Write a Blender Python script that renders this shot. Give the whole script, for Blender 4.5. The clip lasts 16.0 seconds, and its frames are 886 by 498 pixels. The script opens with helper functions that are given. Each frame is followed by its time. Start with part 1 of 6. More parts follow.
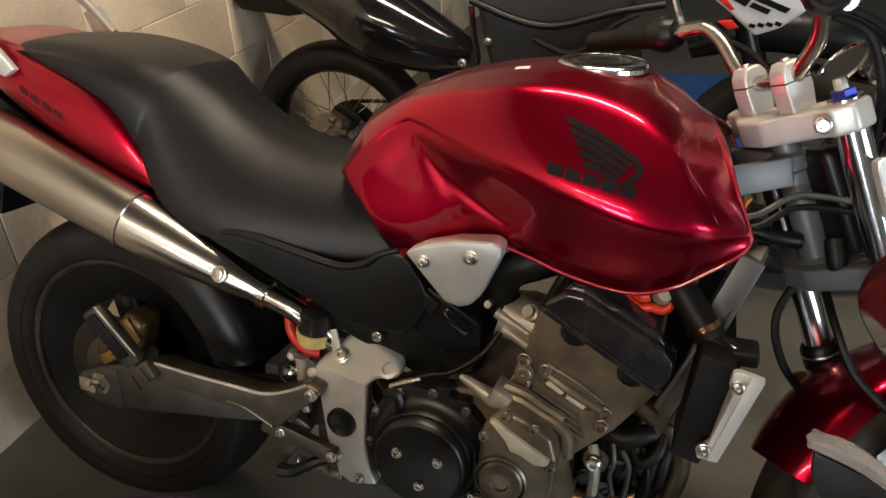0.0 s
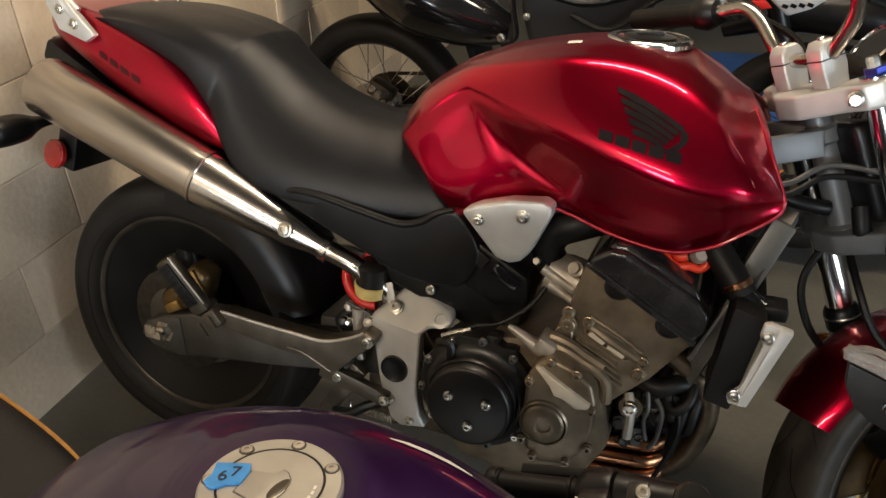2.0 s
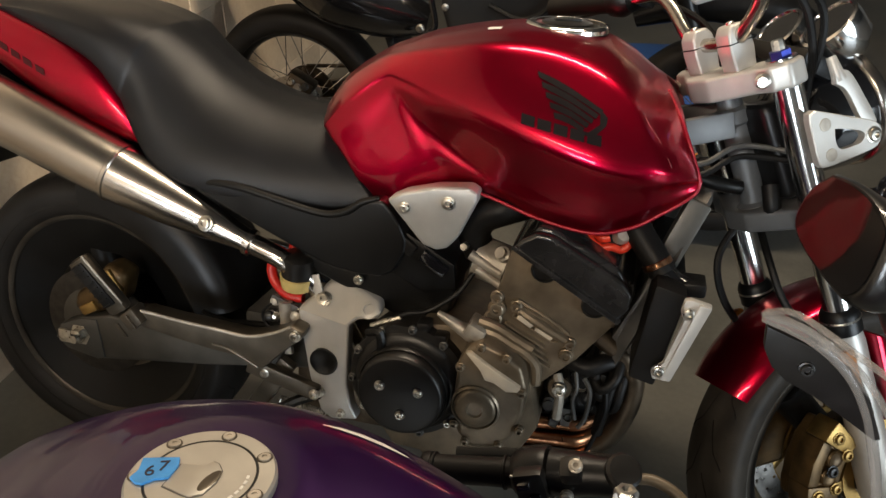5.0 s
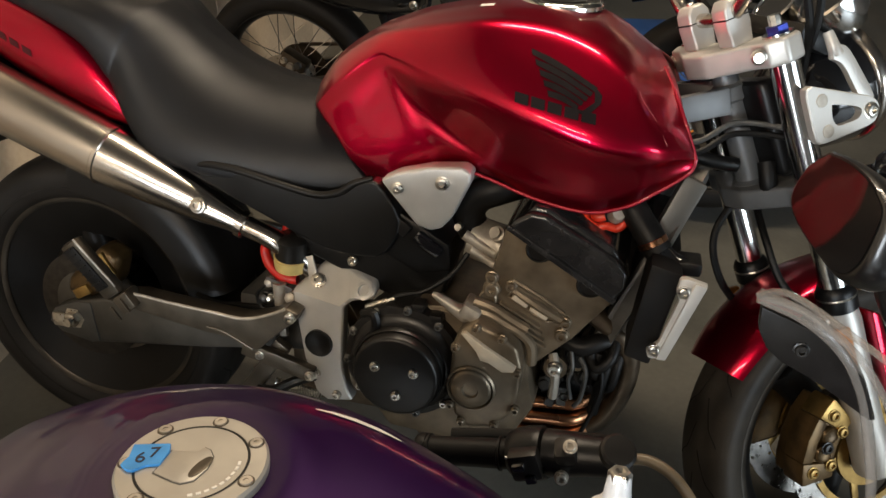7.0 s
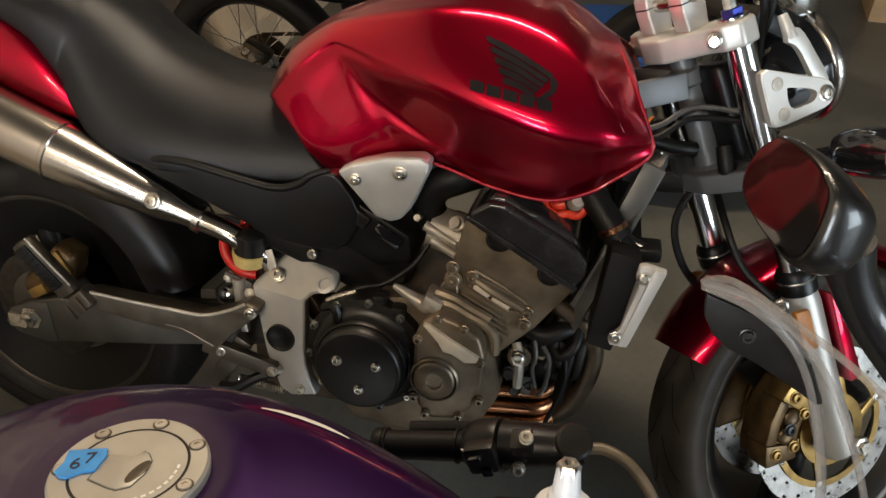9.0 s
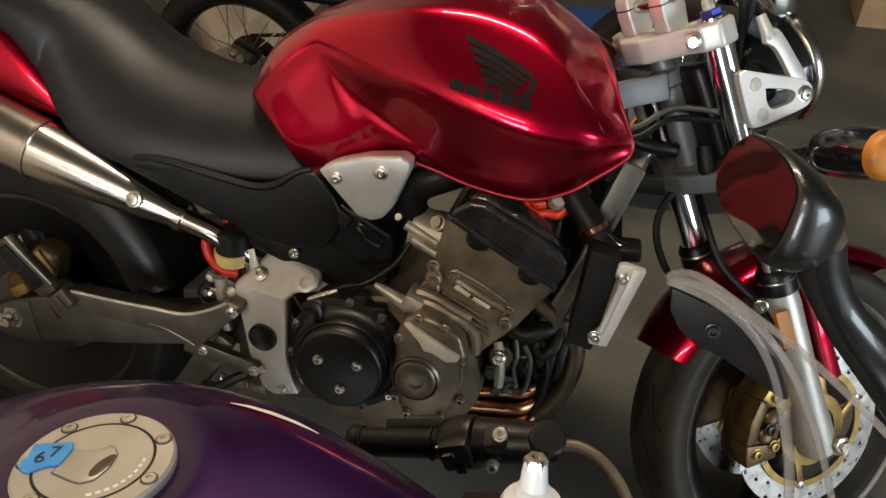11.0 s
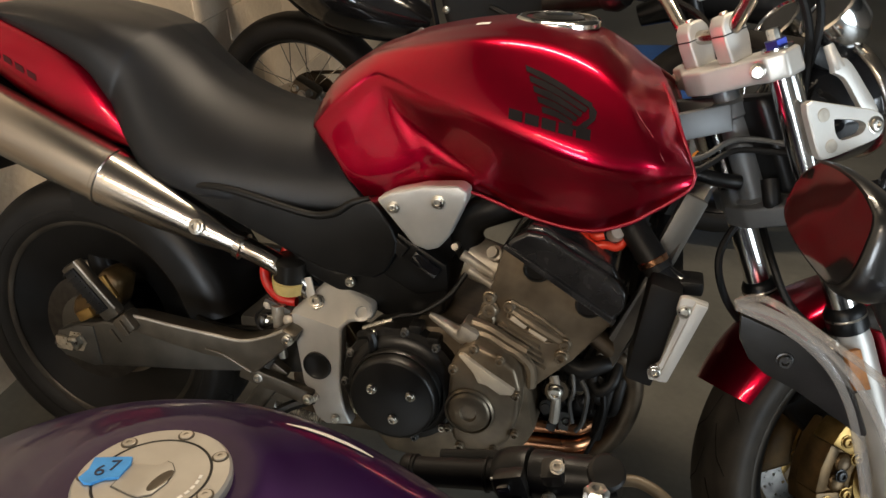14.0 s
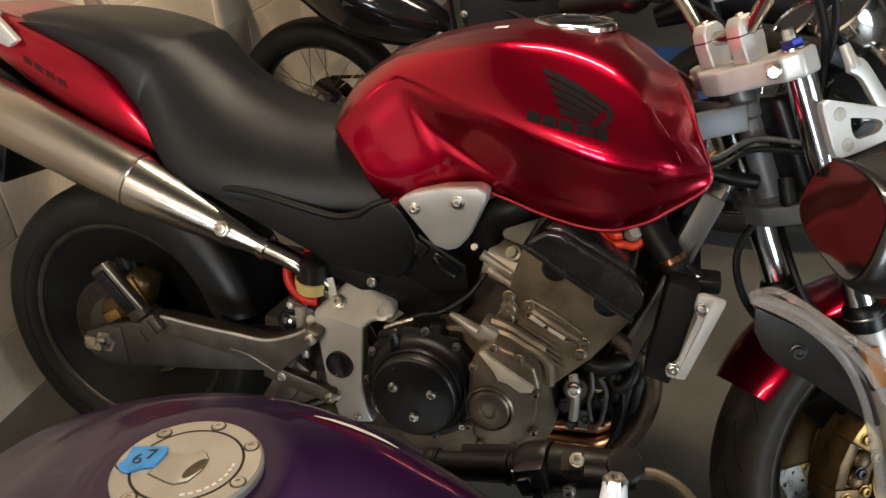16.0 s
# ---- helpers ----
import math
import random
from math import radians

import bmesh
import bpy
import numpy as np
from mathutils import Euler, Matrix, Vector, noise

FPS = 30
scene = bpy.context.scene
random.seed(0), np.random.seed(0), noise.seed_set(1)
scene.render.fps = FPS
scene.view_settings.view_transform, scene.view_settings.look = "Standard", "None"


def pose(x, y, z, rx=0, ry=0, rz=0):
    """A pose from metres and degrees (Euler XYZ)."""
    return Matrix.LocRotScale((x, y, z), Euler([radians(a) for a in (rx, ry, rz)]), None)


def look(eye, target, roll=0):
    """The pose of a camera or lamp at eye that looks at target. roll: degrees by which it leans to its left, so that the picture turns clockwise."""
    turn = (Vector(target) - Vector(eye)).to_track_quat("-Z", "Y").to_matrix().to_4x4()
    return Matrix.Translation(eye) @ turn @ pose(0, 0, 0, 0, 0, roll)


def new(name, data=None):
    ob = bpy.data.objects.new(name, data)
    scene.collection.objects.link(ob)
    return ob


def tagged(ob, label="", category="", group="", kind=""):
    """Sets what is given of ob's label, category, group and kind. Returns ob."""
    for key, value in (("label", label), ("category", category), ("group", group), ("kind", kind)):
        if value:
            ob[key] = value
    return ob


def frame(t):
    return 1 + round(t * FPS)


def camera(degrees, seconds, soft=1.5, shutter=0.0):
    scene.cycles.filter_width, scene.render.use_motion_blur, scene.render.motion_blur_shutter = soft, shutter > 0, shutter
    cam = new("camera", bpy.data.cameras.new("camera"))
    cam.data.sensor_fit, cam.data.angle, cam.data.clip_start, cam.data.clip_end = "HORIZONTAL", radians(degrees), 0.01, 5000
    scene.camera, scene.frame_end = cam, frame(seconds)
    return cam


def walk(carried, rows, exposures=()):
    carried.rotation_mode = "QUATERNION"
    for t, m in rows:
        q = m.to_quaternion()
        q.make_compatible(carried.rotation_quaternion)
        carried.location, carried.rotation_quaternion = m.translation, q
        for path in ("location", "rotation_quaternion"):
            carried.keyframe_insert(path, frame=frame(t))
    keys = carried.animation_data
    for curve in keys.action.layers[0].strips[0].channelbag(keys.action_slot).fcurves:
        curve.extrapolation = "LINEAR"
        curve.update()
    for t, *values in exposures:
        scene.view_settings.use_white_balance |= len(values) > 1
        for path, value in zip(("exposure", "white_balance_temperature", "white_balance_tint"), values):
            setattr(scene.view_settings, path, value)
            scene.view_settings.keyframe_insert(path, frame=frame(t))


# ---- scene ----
cam = camera(59.6, 16.0)
# the walk's length in metres, and the pose of its first camera's level frame
METRES = 0.3518
BASE = pose(0, 0, 0, 0, -2.1, 0) @ pose(1.0652, -0.9325, 1.3182, -31.398, 3.212, 19.235)
ROWS = [
    (0.0, 0.0, 0.0, 0.0, 0.0, 0.0, -0.0),
    (0.5, -0.1273, -0.0699, -0.0536, -3.15, -0.33, 0.69),
    (1.0, -0.2077, -0.1979, -0.1111, -1.13, 0.04, -0.62),
    (1.5, -0.1493, -0.2703, -0.112, 0.4, -0.15, -1.9),
    (2.0, -0.1833, -0.2784, -0.0818, 0.91, -1.71, -1.26),
    (2.5, -0.2279, -0.3256, -0.0951, -0.11, 0.72, -0.5),
    (3.0, -0.2143, -0.3115, -0.1091, -1.8, 0.9, 0.22),
    (3.5, -0.2234, -0.3093, -0.1207, -2.95, 0.39, 0.47),
    (4.0, -0.2248, -0.31, -0.1272, -3.27, 0.15, 0.47),
    (4.5, -0.2078, -0.2911, -0.1266, -3.75, -0.86, 0.36),
    (5.0, -0.1932, -0.2695, -0.1196, -4.71, -1.96, 0.35),
    (7.5, -0.1702, -0.2338, -0.1073, -5.03, -3.74, 1.03),
    (8.0, -0.1518, -0.2063, -0.1035, -5.17, -4.02, 1.58),
    (8.5, -0.1146, -0.193, -0.0944, -5.99, -4.46, 2.07),
    (9.0, -0.0966, -0.2176, -0.1093, -6.69, -4.4, 1.91),
    (9.5, -0.0794, -0.2117, -0.1171, -7.2, -4.49, 1.48),
    (12.0, -0.0284, -0.2348, -0.1379, -6.46, -3.1, 2.17),
    (12.5, -0.0291, -0.2286, -0.141, -5.23, -2.29, 2.02),
    (13.0, -0.0547, -0.2131, -0.1464, -3.79, -1.86, 1.42),
    (13.5, -0.0467, -0.2076, -0.1563, -3.36, -1.62, 1.1),
    (14.0, -0.0553, -0.2129, -0.1686, -3.18, -1.19, 1.02),
    (14.5, -0.0544, -0.2378, -0.174, -3.07, -0.59, 0.94),
    (15.0, -0.0591, -0.2445, -0.1791, -2.91, -0.01, 0.85),
    (15.5, -0.0626, -0.2532, -0.1857, -2.42, -0.13, 0.95),
    (16.0, -0.0682, -0.2718, -0.1832, -1.87, -0.89, 1.32),
]
walk(cam, [(t, BASE @ pose(METRES * x, METRES * y, METRES * z, 90 + pitch, roll, yaw)) for t, x, y, z, yaw, pitch, roll in ROWS])

# ---- light ----
world = bpy.data.worlds.new("world")
scene.world = world
world.use_nodes = True
world.node_tree.nodes["Background"].inputs[0].default_value = (0.55, 0.6, 0.7, 1)
world.node_tree.nodes["Background"].inputs[1].default_value = 0.002


def area(name, eye, target, sx, sy, power, colour):
    lamp = bpy.data.lights.new(name, "AREA")
    lamp.shape, lamp.size, lamp.size_y, lamp.energy, lamp.color = "RECTANGLE", sx, sy, power, colour
    ob = new(name, lamp)
    ob.matrix_world = look(eye, target)
    return ob


area("ceiling_lamp_back", (0.85, 0.60, 2.6), (0.85, 0.60, 0), 1.3, 0.2, 52, (1.0, 0.82, 0.61))
area("ceiling_lamp_front", (0.3, -3.0, 2.6), (0.3, -3.0, 0), 1.5, 0.3, 84, (1.0, 0.82, 0.62))
area("garage_door_daylight", (-0.1, -4.85, 1.2), (0.1, 0.0, 0.9), 2.2, 1.4, 250, (0.82, 0.91, 1.0))
area("doorway_daylight", (5.6, -2.6, 1.3), (0.8, 0.0, 0.6), 2.4, 2.0, 175, (0.80, 0.91, 1.0))


# ---- materials ----
def mat(name, base, rough=0.5, metal=0.0, coat=0.0, vary=0.12, scale=30.0, bump=0.0, bump_scale=200.0, dark=None, fine=0.0,
        stretch=(1, 1, 1), rvary=0.1, spec=0.5):
    """A surface with stains at a coarse scale, grain at a fine one, and relief."""
    m = bpy.data.materials.new(name)
    m.use_nodes = True
    nt = m.node_tree
    b = nt.nodes["Principled BSDF"]
    tc = nt.nodes.new("ShaderNodeTexCoord")
    mp = nt.nodes.new("ShaderNodeMapping")
    mp.inputs["Scale"].default_value = stretch
    nt.links.new(tc.outputs["Object"], mp.inputs[0])
    n1 = nt.nodes.new("ShaderNodeTexNoise")
    n1.inputs["Scale"].default_value, n1.inputs["Detail"].default_value = scale, 6
    nt.links.new(mp.outputs[0], n1.inputs["Vector"])
    n2 = nt.nodes.new("ShaderNodeTexNoise")
    n2.inputs["Scale"].default_value, n2.inputs["Detail"].default_value = bump_scale, 3
    nt.links.new(mp.outputs[0], n2.inputs["Vector"])
    ramp = nt.nodes.new("ShaderNodeValToRGB")
    lo = dark or tuple(c * (1 - vary * 1.6) for c in base)
    hi = tuple(min(1, c * (1 + vary)) for c in base)
    ramp.color_ramp.elements[0].color, ramp.color_ramp.elements[1].color = (*lo, 1), (*hi, 1)
    ramp.color_ramp.elements[0].position, ramp.color_ramp.elements[1].position = 0.3, 0.68
    nt.links.new(n1.outputs["Fac"], ramp.inputs[0])
    col = ramp.outputs[0]
    if fine:
        mix = nt.nodes.new("ShaderNodeMix")
        mix.data_type, mix.blend_type = "RGBA", "OVERLAY"
        mix.inputs["Factor"].default_value = fine
        nt.links.new(col, mix.inputs[6])
        nt.links.new(n2.outputs["Fac"], mix.inputs[7])
        col = mix.outputs[2]
    nt.links.new(col, b.inputs["Base Color"])
    rr = nt.nodes.new("ShaderNodeMapRange")
    rr.inputs["To Min"].default_value, rr.inputs["To Max"].default_value = max(0.02, rough - rvary), min(1, rough + rvary)
    nt.links.new(n1.outputs["Fac"], rr.inputs["Value"])
    nt.links.new(rr.outputs[0], b.inputs["Roughness"])
    b.inputs["Metallic"].default_value = metal
    b.inputs["Coat Weight"].default_value = coat
    b.inputs["Coat Roughness"].default_value = 0.04
    b.inputs["Specular IOR Level"].default_value = spec
    if bump:
        bp = nt.nodes.new("ShaderNodeBump")
        bp.inputs["Strength"].default_value, bp.inputs["Distance"].default_value = bump, 0.002
        nt.links.new(n2.outputs["Fac"], bp.inputs["Height"])
        nt.links.new(bp.outputs[0], b.inputs["Normal"])
    return m


RED = mat("candy_red_paint", (0.40, 0.0006, 0.022), 0.29, 0.97, 0.5, 0.08, 8, 0.0, 1400, fine=0.15, rvary=0.03)
PURPLE = mat("metallic_purple_paint", (0.016, 0.0014, 0.036), 0.36, 0.5, 0.6, 0.15, 8, 0.0, 1500, fine=0.2, rvary=0.04, spec=0.15)
SEAT = mat("black_vinyl", (0.0034, 0.0039, 0.0052), 0.40, vary=0.12, scale=14, bump=0.25, bump_scale=900, rvary=0.04, spec=0.34)
BLACK = mat("black_plastic", (0.004, 0.004, 0.004), 0.36, vary=0.2, scale=20, bump=0.10, bump_scale=700, spec=0.34)
HUGGER = mat("satin_black_fender", (0.006, 0.0055, 0.005), 0.42, vary=0.2, scale=15, rvary=0.05, spec=0.25)
GLOSS = mat("gloss_black_plastic", (0.008, 0.008, 0.009), 0.12, coat=0.6, vary=0.2, scale=12, rvary=0.05)
ENGINE = mat("dark_painted_engine", (0.19, 0.150, 0.103), 0.36, 0.6, vary=0.25, scale=22, bump=0.12, bump_scale=500)
CAMCOVER = mat("dark_cam_cover", (0.030, 0.029, 0.029), 0.24, 0.4, coat=0.35, vary=0.25, scale=25, bump=0.08, bump_scale=400)
COVERBLACK = mat("satin_black_cover", (0.009, 0.008, 0.007), 0.36, 0.15, vary=0.2, scale=30, bump=0.08, bump_scale=600)
SILVER = mat("silver_painted_alloy", (0.50, 0.485, 0.45), 0.42, 0.45, vary=0.08, scale=18, bump=0.06, bump_scale=900)
CASTALLOY = mat("cast_alloy", (0.40, 0.36, 0.30), 0.42, 0.5, vary=0.2, scale=40, bump=0.2, bump_scale=500)
PALE = mat("bare_machined_alloy", (0.62, 0.53, 0.40), 0.4, 0.25, vary=0.08, scale=30)
HANGER = mat("bronze_grey_alloy", (0.090, 0.075, 0.056), 0.34, 0.7, vary=0.2, scale=25, bump=0.08, bump_scale=500)
# darker copy of the disc steel, with the rear wheel's shade in its colour
REARDISC = mat("shaded_disc_steel", (0.045, 0.040, 0.034), 0.45, 0.7, vary=0.3, scale=50)
LIP = mat("red_seam_paint", (0.26, 0.002, 0.016), 0.42, 0.4, 0.2, 0.1, 20)
HEADGREY = mat("grey_frame_paint", (0.13, 0.135, 0.137), 0.42, 0.4, vary=0.12, scale=20, bump=0.08, bump_scale=500)
FORKCHROME = mat("polished_chrome", (0.66, 0.655, 0.64), 0.16, 1.0, vary=0.06, scale=14, rvary=0.05)
SHELL = mat("satin_mirror_shell", (0.010, 0.0095, 0.009), 0.30, vary=0.2, scale=25, bump=0.05, bump_scale=700, coat=0.4)
SWING = mat("dark_grey_swingarm", (0.085, 0.080, 0.070), 0.40, 0.5, vary=0.2, scale=16, bump=0.1, bump_scale=400)
GREYALLOY = mat("grey_painted_alloy", (0.10, 0.097, 0.090), 0.45, 0.5, vary=0.2, scale=20, bump=0.1, bump_scale=500)
STEEL = mat("brushed_steel", (0.43, 0.39, 0.345), 0.235, 1.0, vary=0.05, scale=5, rvary=0.03)
CHROME = mat("polished_chrome", (0.82, 0.81, 0.79), 0.14, 1.0, vary=0.06, scale=14, rvary=0.05)
BOLTM = mat("zinc_bolt", (0.55, 0.52, 0.46), 0.3, 1.0, vary=0.2, scale=120)
COPPER = mat("heat_tinted_header", (0.42, 0.20, 0.10), 0.28, 1.0, vary=0.35, scale=18, rvary=0.1)
DARKPIPE = mat("dark_steel_pipe", (0.13, 0.10, 0.07), 0.4, 0.9, vary=0.35, scale=20)
RUBBER = mat("tyre_rubber", (0.0095, 0.0080, 0.0065), 0.52, vary=0.25, scale=16, bump=0.2, bump_scale=300, spec=0.25)
# browner and lighter than tyre_rubber, for the front tyre
BROWNRUBBER = mat("brown_tyre_rubber", (0.034, 0.028, 0.021), 0.6, vary=0.35, scale=14, bump=0.2, bump_scale=300, spec=0.25)
GROOVE = mat("groove_rubber", (0.016, 0.014, 0.012), 0.8, spec=0.1)
HOSE = mat("rubber_hose", (0.006, 0.0055, 0.005), 0.48, vary=0.2, scale=30, spec=0.22)
RIM = mat("dark_rim_paint", (0.006, 0.0055, 0.005), 0.36, 0.2, vary=0.2, scale=15, spec=0.3)
# rim lip lighter than the rim paint, to draw its bright highlight arc
RIMLIP = mat("rim_lip_highlight", (0.05, 0.043, 0.034), 0.32, 0.6, vary=0.25, scale=20)
GOLD = mat("gold_anodised", (0.33, 0.21, 0.07), 0.38, 0.9, vary=0.2, scale=40)
GOLDDARK = mat("dark_gold_caliper", (0.10, 0.060, 0.022), 0.4, 0.6, vary=0.3, scale=40)
DISC = mat("brake_disc_steel", (0.45, 0.43, 0.40), 0.3, 1.0, vary=0.15, scale=60)
REDPLASTIC = mat("red_spring_paint", (0.55, 0.02, 0.015), 0.35, vary=0.15, scale=40)
ORANGE = mat("orange_plastic", (0.70, 0.045, 0.018), 0.35, vary=0.15, scale=40)
AMBER = mat("amber_reflector", (0.42, 0.15, 0.015), 0.5, vary=0.15, scale=60)
YELLOW = mat("brake_fluid_reservoir", (0.55, 0.42, 0.16), 0.35, vary=0.12, scale=40)
DECAL = mat("dark_decal", (0.005, 0.003, 0.0035), 0.45, vary=0.1, scale=40, spec=0.15)
DECALRED = mat("dark_red_decal", (0.045, 0.002, 0.004), 0.4, vary=0.1, scale=40, spec=0.2)
FILM = mat("clear_film_edge", (0.55, 0.12, 0.14), 0.15, coat=0.6, vary=0.3, scale=90)
BLUEANO = mat("blue_anodised", (0.05, 0.07, 0.35), 0.3, 0.9, vary=0.15, scale=60)
CAPALLOY = mat("brushed_cap_alloy", (0.40, 0.375, 0.33), 0.42, 0.5, vary=0.06, scale=30, bump=0.05, bump_scale=1200)
WHITE = mat("white_paint", (0.72, 0.70, 0.66), 0.4, vary=0.06, scale=30)
WHITEPLASTIC = mat("white_plastic", (0.55, 0.55, 0.55), 0.35, vary=0.06, scale=20)
TAPE = mat("blue_tape", (0.04, 0.25, 0.62), 0.6, vary=0.1, scale=60, bump=0.15, bump_scale=500)
INK = mat("marker_ink", (0.01, 0.012, 0.03), 0.6)
BLUE = mat("blue_plastic", (0.012, 0.06, 0.22), 0.4, vary=0.2, scale=10)
CARD = mat("cardboard", (0.40, 0.27, 0.15), 0.8, vary=0.12, scale=12, bump=0.1, bump_scale=200)
TAN = mat("brown_cable", (0.10, 0.075, 0.045), 0.45, vary=0.2, scale=40)
PIPING = mat("orange_piping", (0.50, 0.24, 0.05), 0.5, vary=0.2, scale=30)
WALL = mat("painted_block", (0.66, 0.55, 0.415), 0.75, vary=0.20, scale=2.2, bump=0.6, bump_scale=70, fine=0.15)
MORTAR = mat("painted_mortar", (0.61, 0.505, 0.38), 0.85, vary=0.12, scale=8, bump=0.4, bump_scale=120)
FLOOR = mat("grey_painted_concrete", (0.100, 0.097, 0.083), 0.42, vary=0.28, scale=2.2, bump=0.15, bump_scale=60, fine=0.2)
# unseen ceiling and outer walls, set dark to weaken fill light and reflections
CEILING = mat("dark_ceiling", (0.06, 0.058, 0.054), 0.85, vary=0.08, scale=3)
PLASTER = mat("plaster", (0.23, 0.218, 0.20), 0.8, vary=0.06, scale=3, bump=0.2, bump_scale=60)


def clear(name, base, rough, alpha):
    m = bpy.data.materials.new(name)
    m.use_nodes = True
    b = m.node_tree.nodes["Principled BSDF"]
    b.inputs["Base Color"].default_value = (*base, 1)
    b.inputs["Roughness"].default_value = rough
    b.inputs["Transmission Weight"].default_value = alpha
    b.inputs["IOR"].default_value = 1.15
    return m


SCREEN = bpy.data.materials.new("clear_screen")
SCREEN.use_nodes = True
_n = SCREEN.node_tree
_t, _g, _m, _o = _n.nodes.new("ShaderNodeBsdfTransparent"), _n.nodes.new("ShaderNodeBsdfGlossy"), _n.nodes.new("ShaderNodeMixShader"), _n.nodes["Material Output"]
_t.inputs[0].default_value = (0.90, 0.89, 0.88, 1)
_g.inputs["Roughness"].default_value = 0.08
_m.inputs[0].default_value = 0.12
_n.links.new(_t.outputs[0], _m.inputs[1])
_n.links.new(_g.outputs[0], _m.inputs[2])
_n.links.new(_m.outputs[0], _o.inputs[0])
SCREENEDGE = bpy.data.materials.new("screen_edge_plastic")
SCREENEDGE.use_nodes = True
_n = SCREENEDGE.node_tree
_t, _m, _o = _n.nodes.new("ShaderNodeBsdfTransparent"), _n.nodes.new("ShaderNodeMixShader"), _n.nodes["Material Output"]
_p = _n.nodes["Principled BSDF"]
_p.inputs["Base Color"].default_value, _p.inputs["Roughness"].default_value = (0.26, 0.235, 0.21, 1), 0.16
_m.inputs[0].default_value = 0.42
_n.links.new(_t.outputs[0], _m.inputs[1])
_n.links.new(_p.outputs[0], _m.inputs[2])
_n.links.new(_m.outputs[0], _o.inputs[0])
SIDEGREY = mat("dark_grey_plastic", (0.016, 0.015, 0.014), 0.5, vary=0.12, scale=10, bump=0.1, bump_scale=500, spec=0.35)
GLASS = clear("lamp_glass", (0.9, 0.9, 0.9), 0.02, 0.95)
MIRROR = mat("mirror_glass", (0.26, 0.24, 0.235), 0.04, 1.0, vary=0.04, scale=6, rvary=0.02)
REDLENS = mat("red_lens", (0.26, 0.010, 0.008), 0.2, coat=0.6, vary=0.2, scale=60)


# ---- mesh helpers ----
def part(name, bm, material, parent, label="", sharp=38):
    """Links a bmesh as one mesh object under a thing or a part."""
    if any(len(f.verts) > 4 for f in bm.faces):
        bmesh.ops.triangulate(bm, faces=[f for f in bm.faces if len(f.verts) > 4])
    bmesh.ops.recalc_face_normals(bm, faces=bm.faces)
    me = bpy.data.meshes.new(name)
    for f in bm.faces:
        f.smooth = True
    bm.to_mesh(me)
    bm.free()
    me.set_sharp_from_angle(angle=radians(sharp))
    me.materials.append(material)
    ob = new(name, me)
    ob.parent = parent
    if label:
        tagged(ob, label)
    return ob


def thing(name, m, label, category, group=""):
    ob = new(name)
    ob.empty_display_size = 0.1
    ob.matrix_world = m
    return tagged(ob, label, category, group)


def V(*a):
    return Vector(a)


def curve(pts, n=6):
    """A smooth line through the points."""
    pts = [Vector(p) for p in pts]
    out = []
    for i in range(len(pts) - 1):
        a, b, c, d = pts[max(i - 1, 0)], pts[i], pts[i + 1], pts[min(i + 2, len(pts) - 1)]
        for k in range(n):
            t = k / n
            out.append(0.5 * (2 * b + (c - a) * t + (2 * a - 5 * b + 4 * c - d) * t * t + (3 * b - a - 3 * c + d) * t ** 3))
    return out + [pts[-1]]


def skin(bm, rows, closed=False, caps=True):
    vs = [[bm.verts.new(p) for p in r] for r in rows]
    n = len(rows[0])
    for a, b in zip(vs, vs[1:]):
        for j in range(n if closed else n - 1):
            k = (j + 1) % n
            bm.faces.new((a[j], a[k], b[k], b[j]))
    if caps:
        bm.faces.new(vs[0][::-1])
        bm.faces.new(vs[-1])
    return bm


def tube(pts, r, seg=10, n=6, bm=None, flat=1.0):
    """A tube of radius r (a number, or one for each point) through the points."""
    bm = bm or bmesh.new()
    line = curve(pts, n) if n > 1 else [Vector(p) for p in pts]
    if not isinstance(r, (int, float)):
        r = [v.x for v in (curve([(q, 0, 0) for q in r], n) if n > 1 else [V(q, 0, 0) for q in r])]
    else:
        r = [r] * len(line)
    rows, side = [], None
    for i, p in enumerate(line):
        d = (line[min(i + 1, len(line) - 1)] - line[max(i - 1, 0)]).normalized()
        if side is None:
            side = d.orthogonal().normalized()
        side = (side - d * side.dot(d)).normalized()
        up = d.cross(side)
        rows.append([p + r[i] * (side * math.cos(a) + flat * up * math.sin(a)) for a in (2 * math.pi * k / seg for k in range(seg))])
    return skin(bm, rows, True)


def lathe(profile, centre, axis, seg=32, bm=None, start=0.0, sweep=360.0):
    """Turns (radius, height) pairs about an axis through centre."""
    bm = bm or bmesh.new()
    axis = Vector(axis).normalized()
    q = axis.to_track_quat("Z", "Y")
    full = sweep >= 360
    rows = []
    for r, h in profile:
        rows.append([Vector(centre) + q @ V(max(r, 1e-4) * math.cos(a), max(r, 1e-4) * math.sin(a), h)
                     for a in (radians(start + sweep * k / seg) for k in range(seg if full else seg + 1))])
    return skin(bm, rows, full, caps=False)


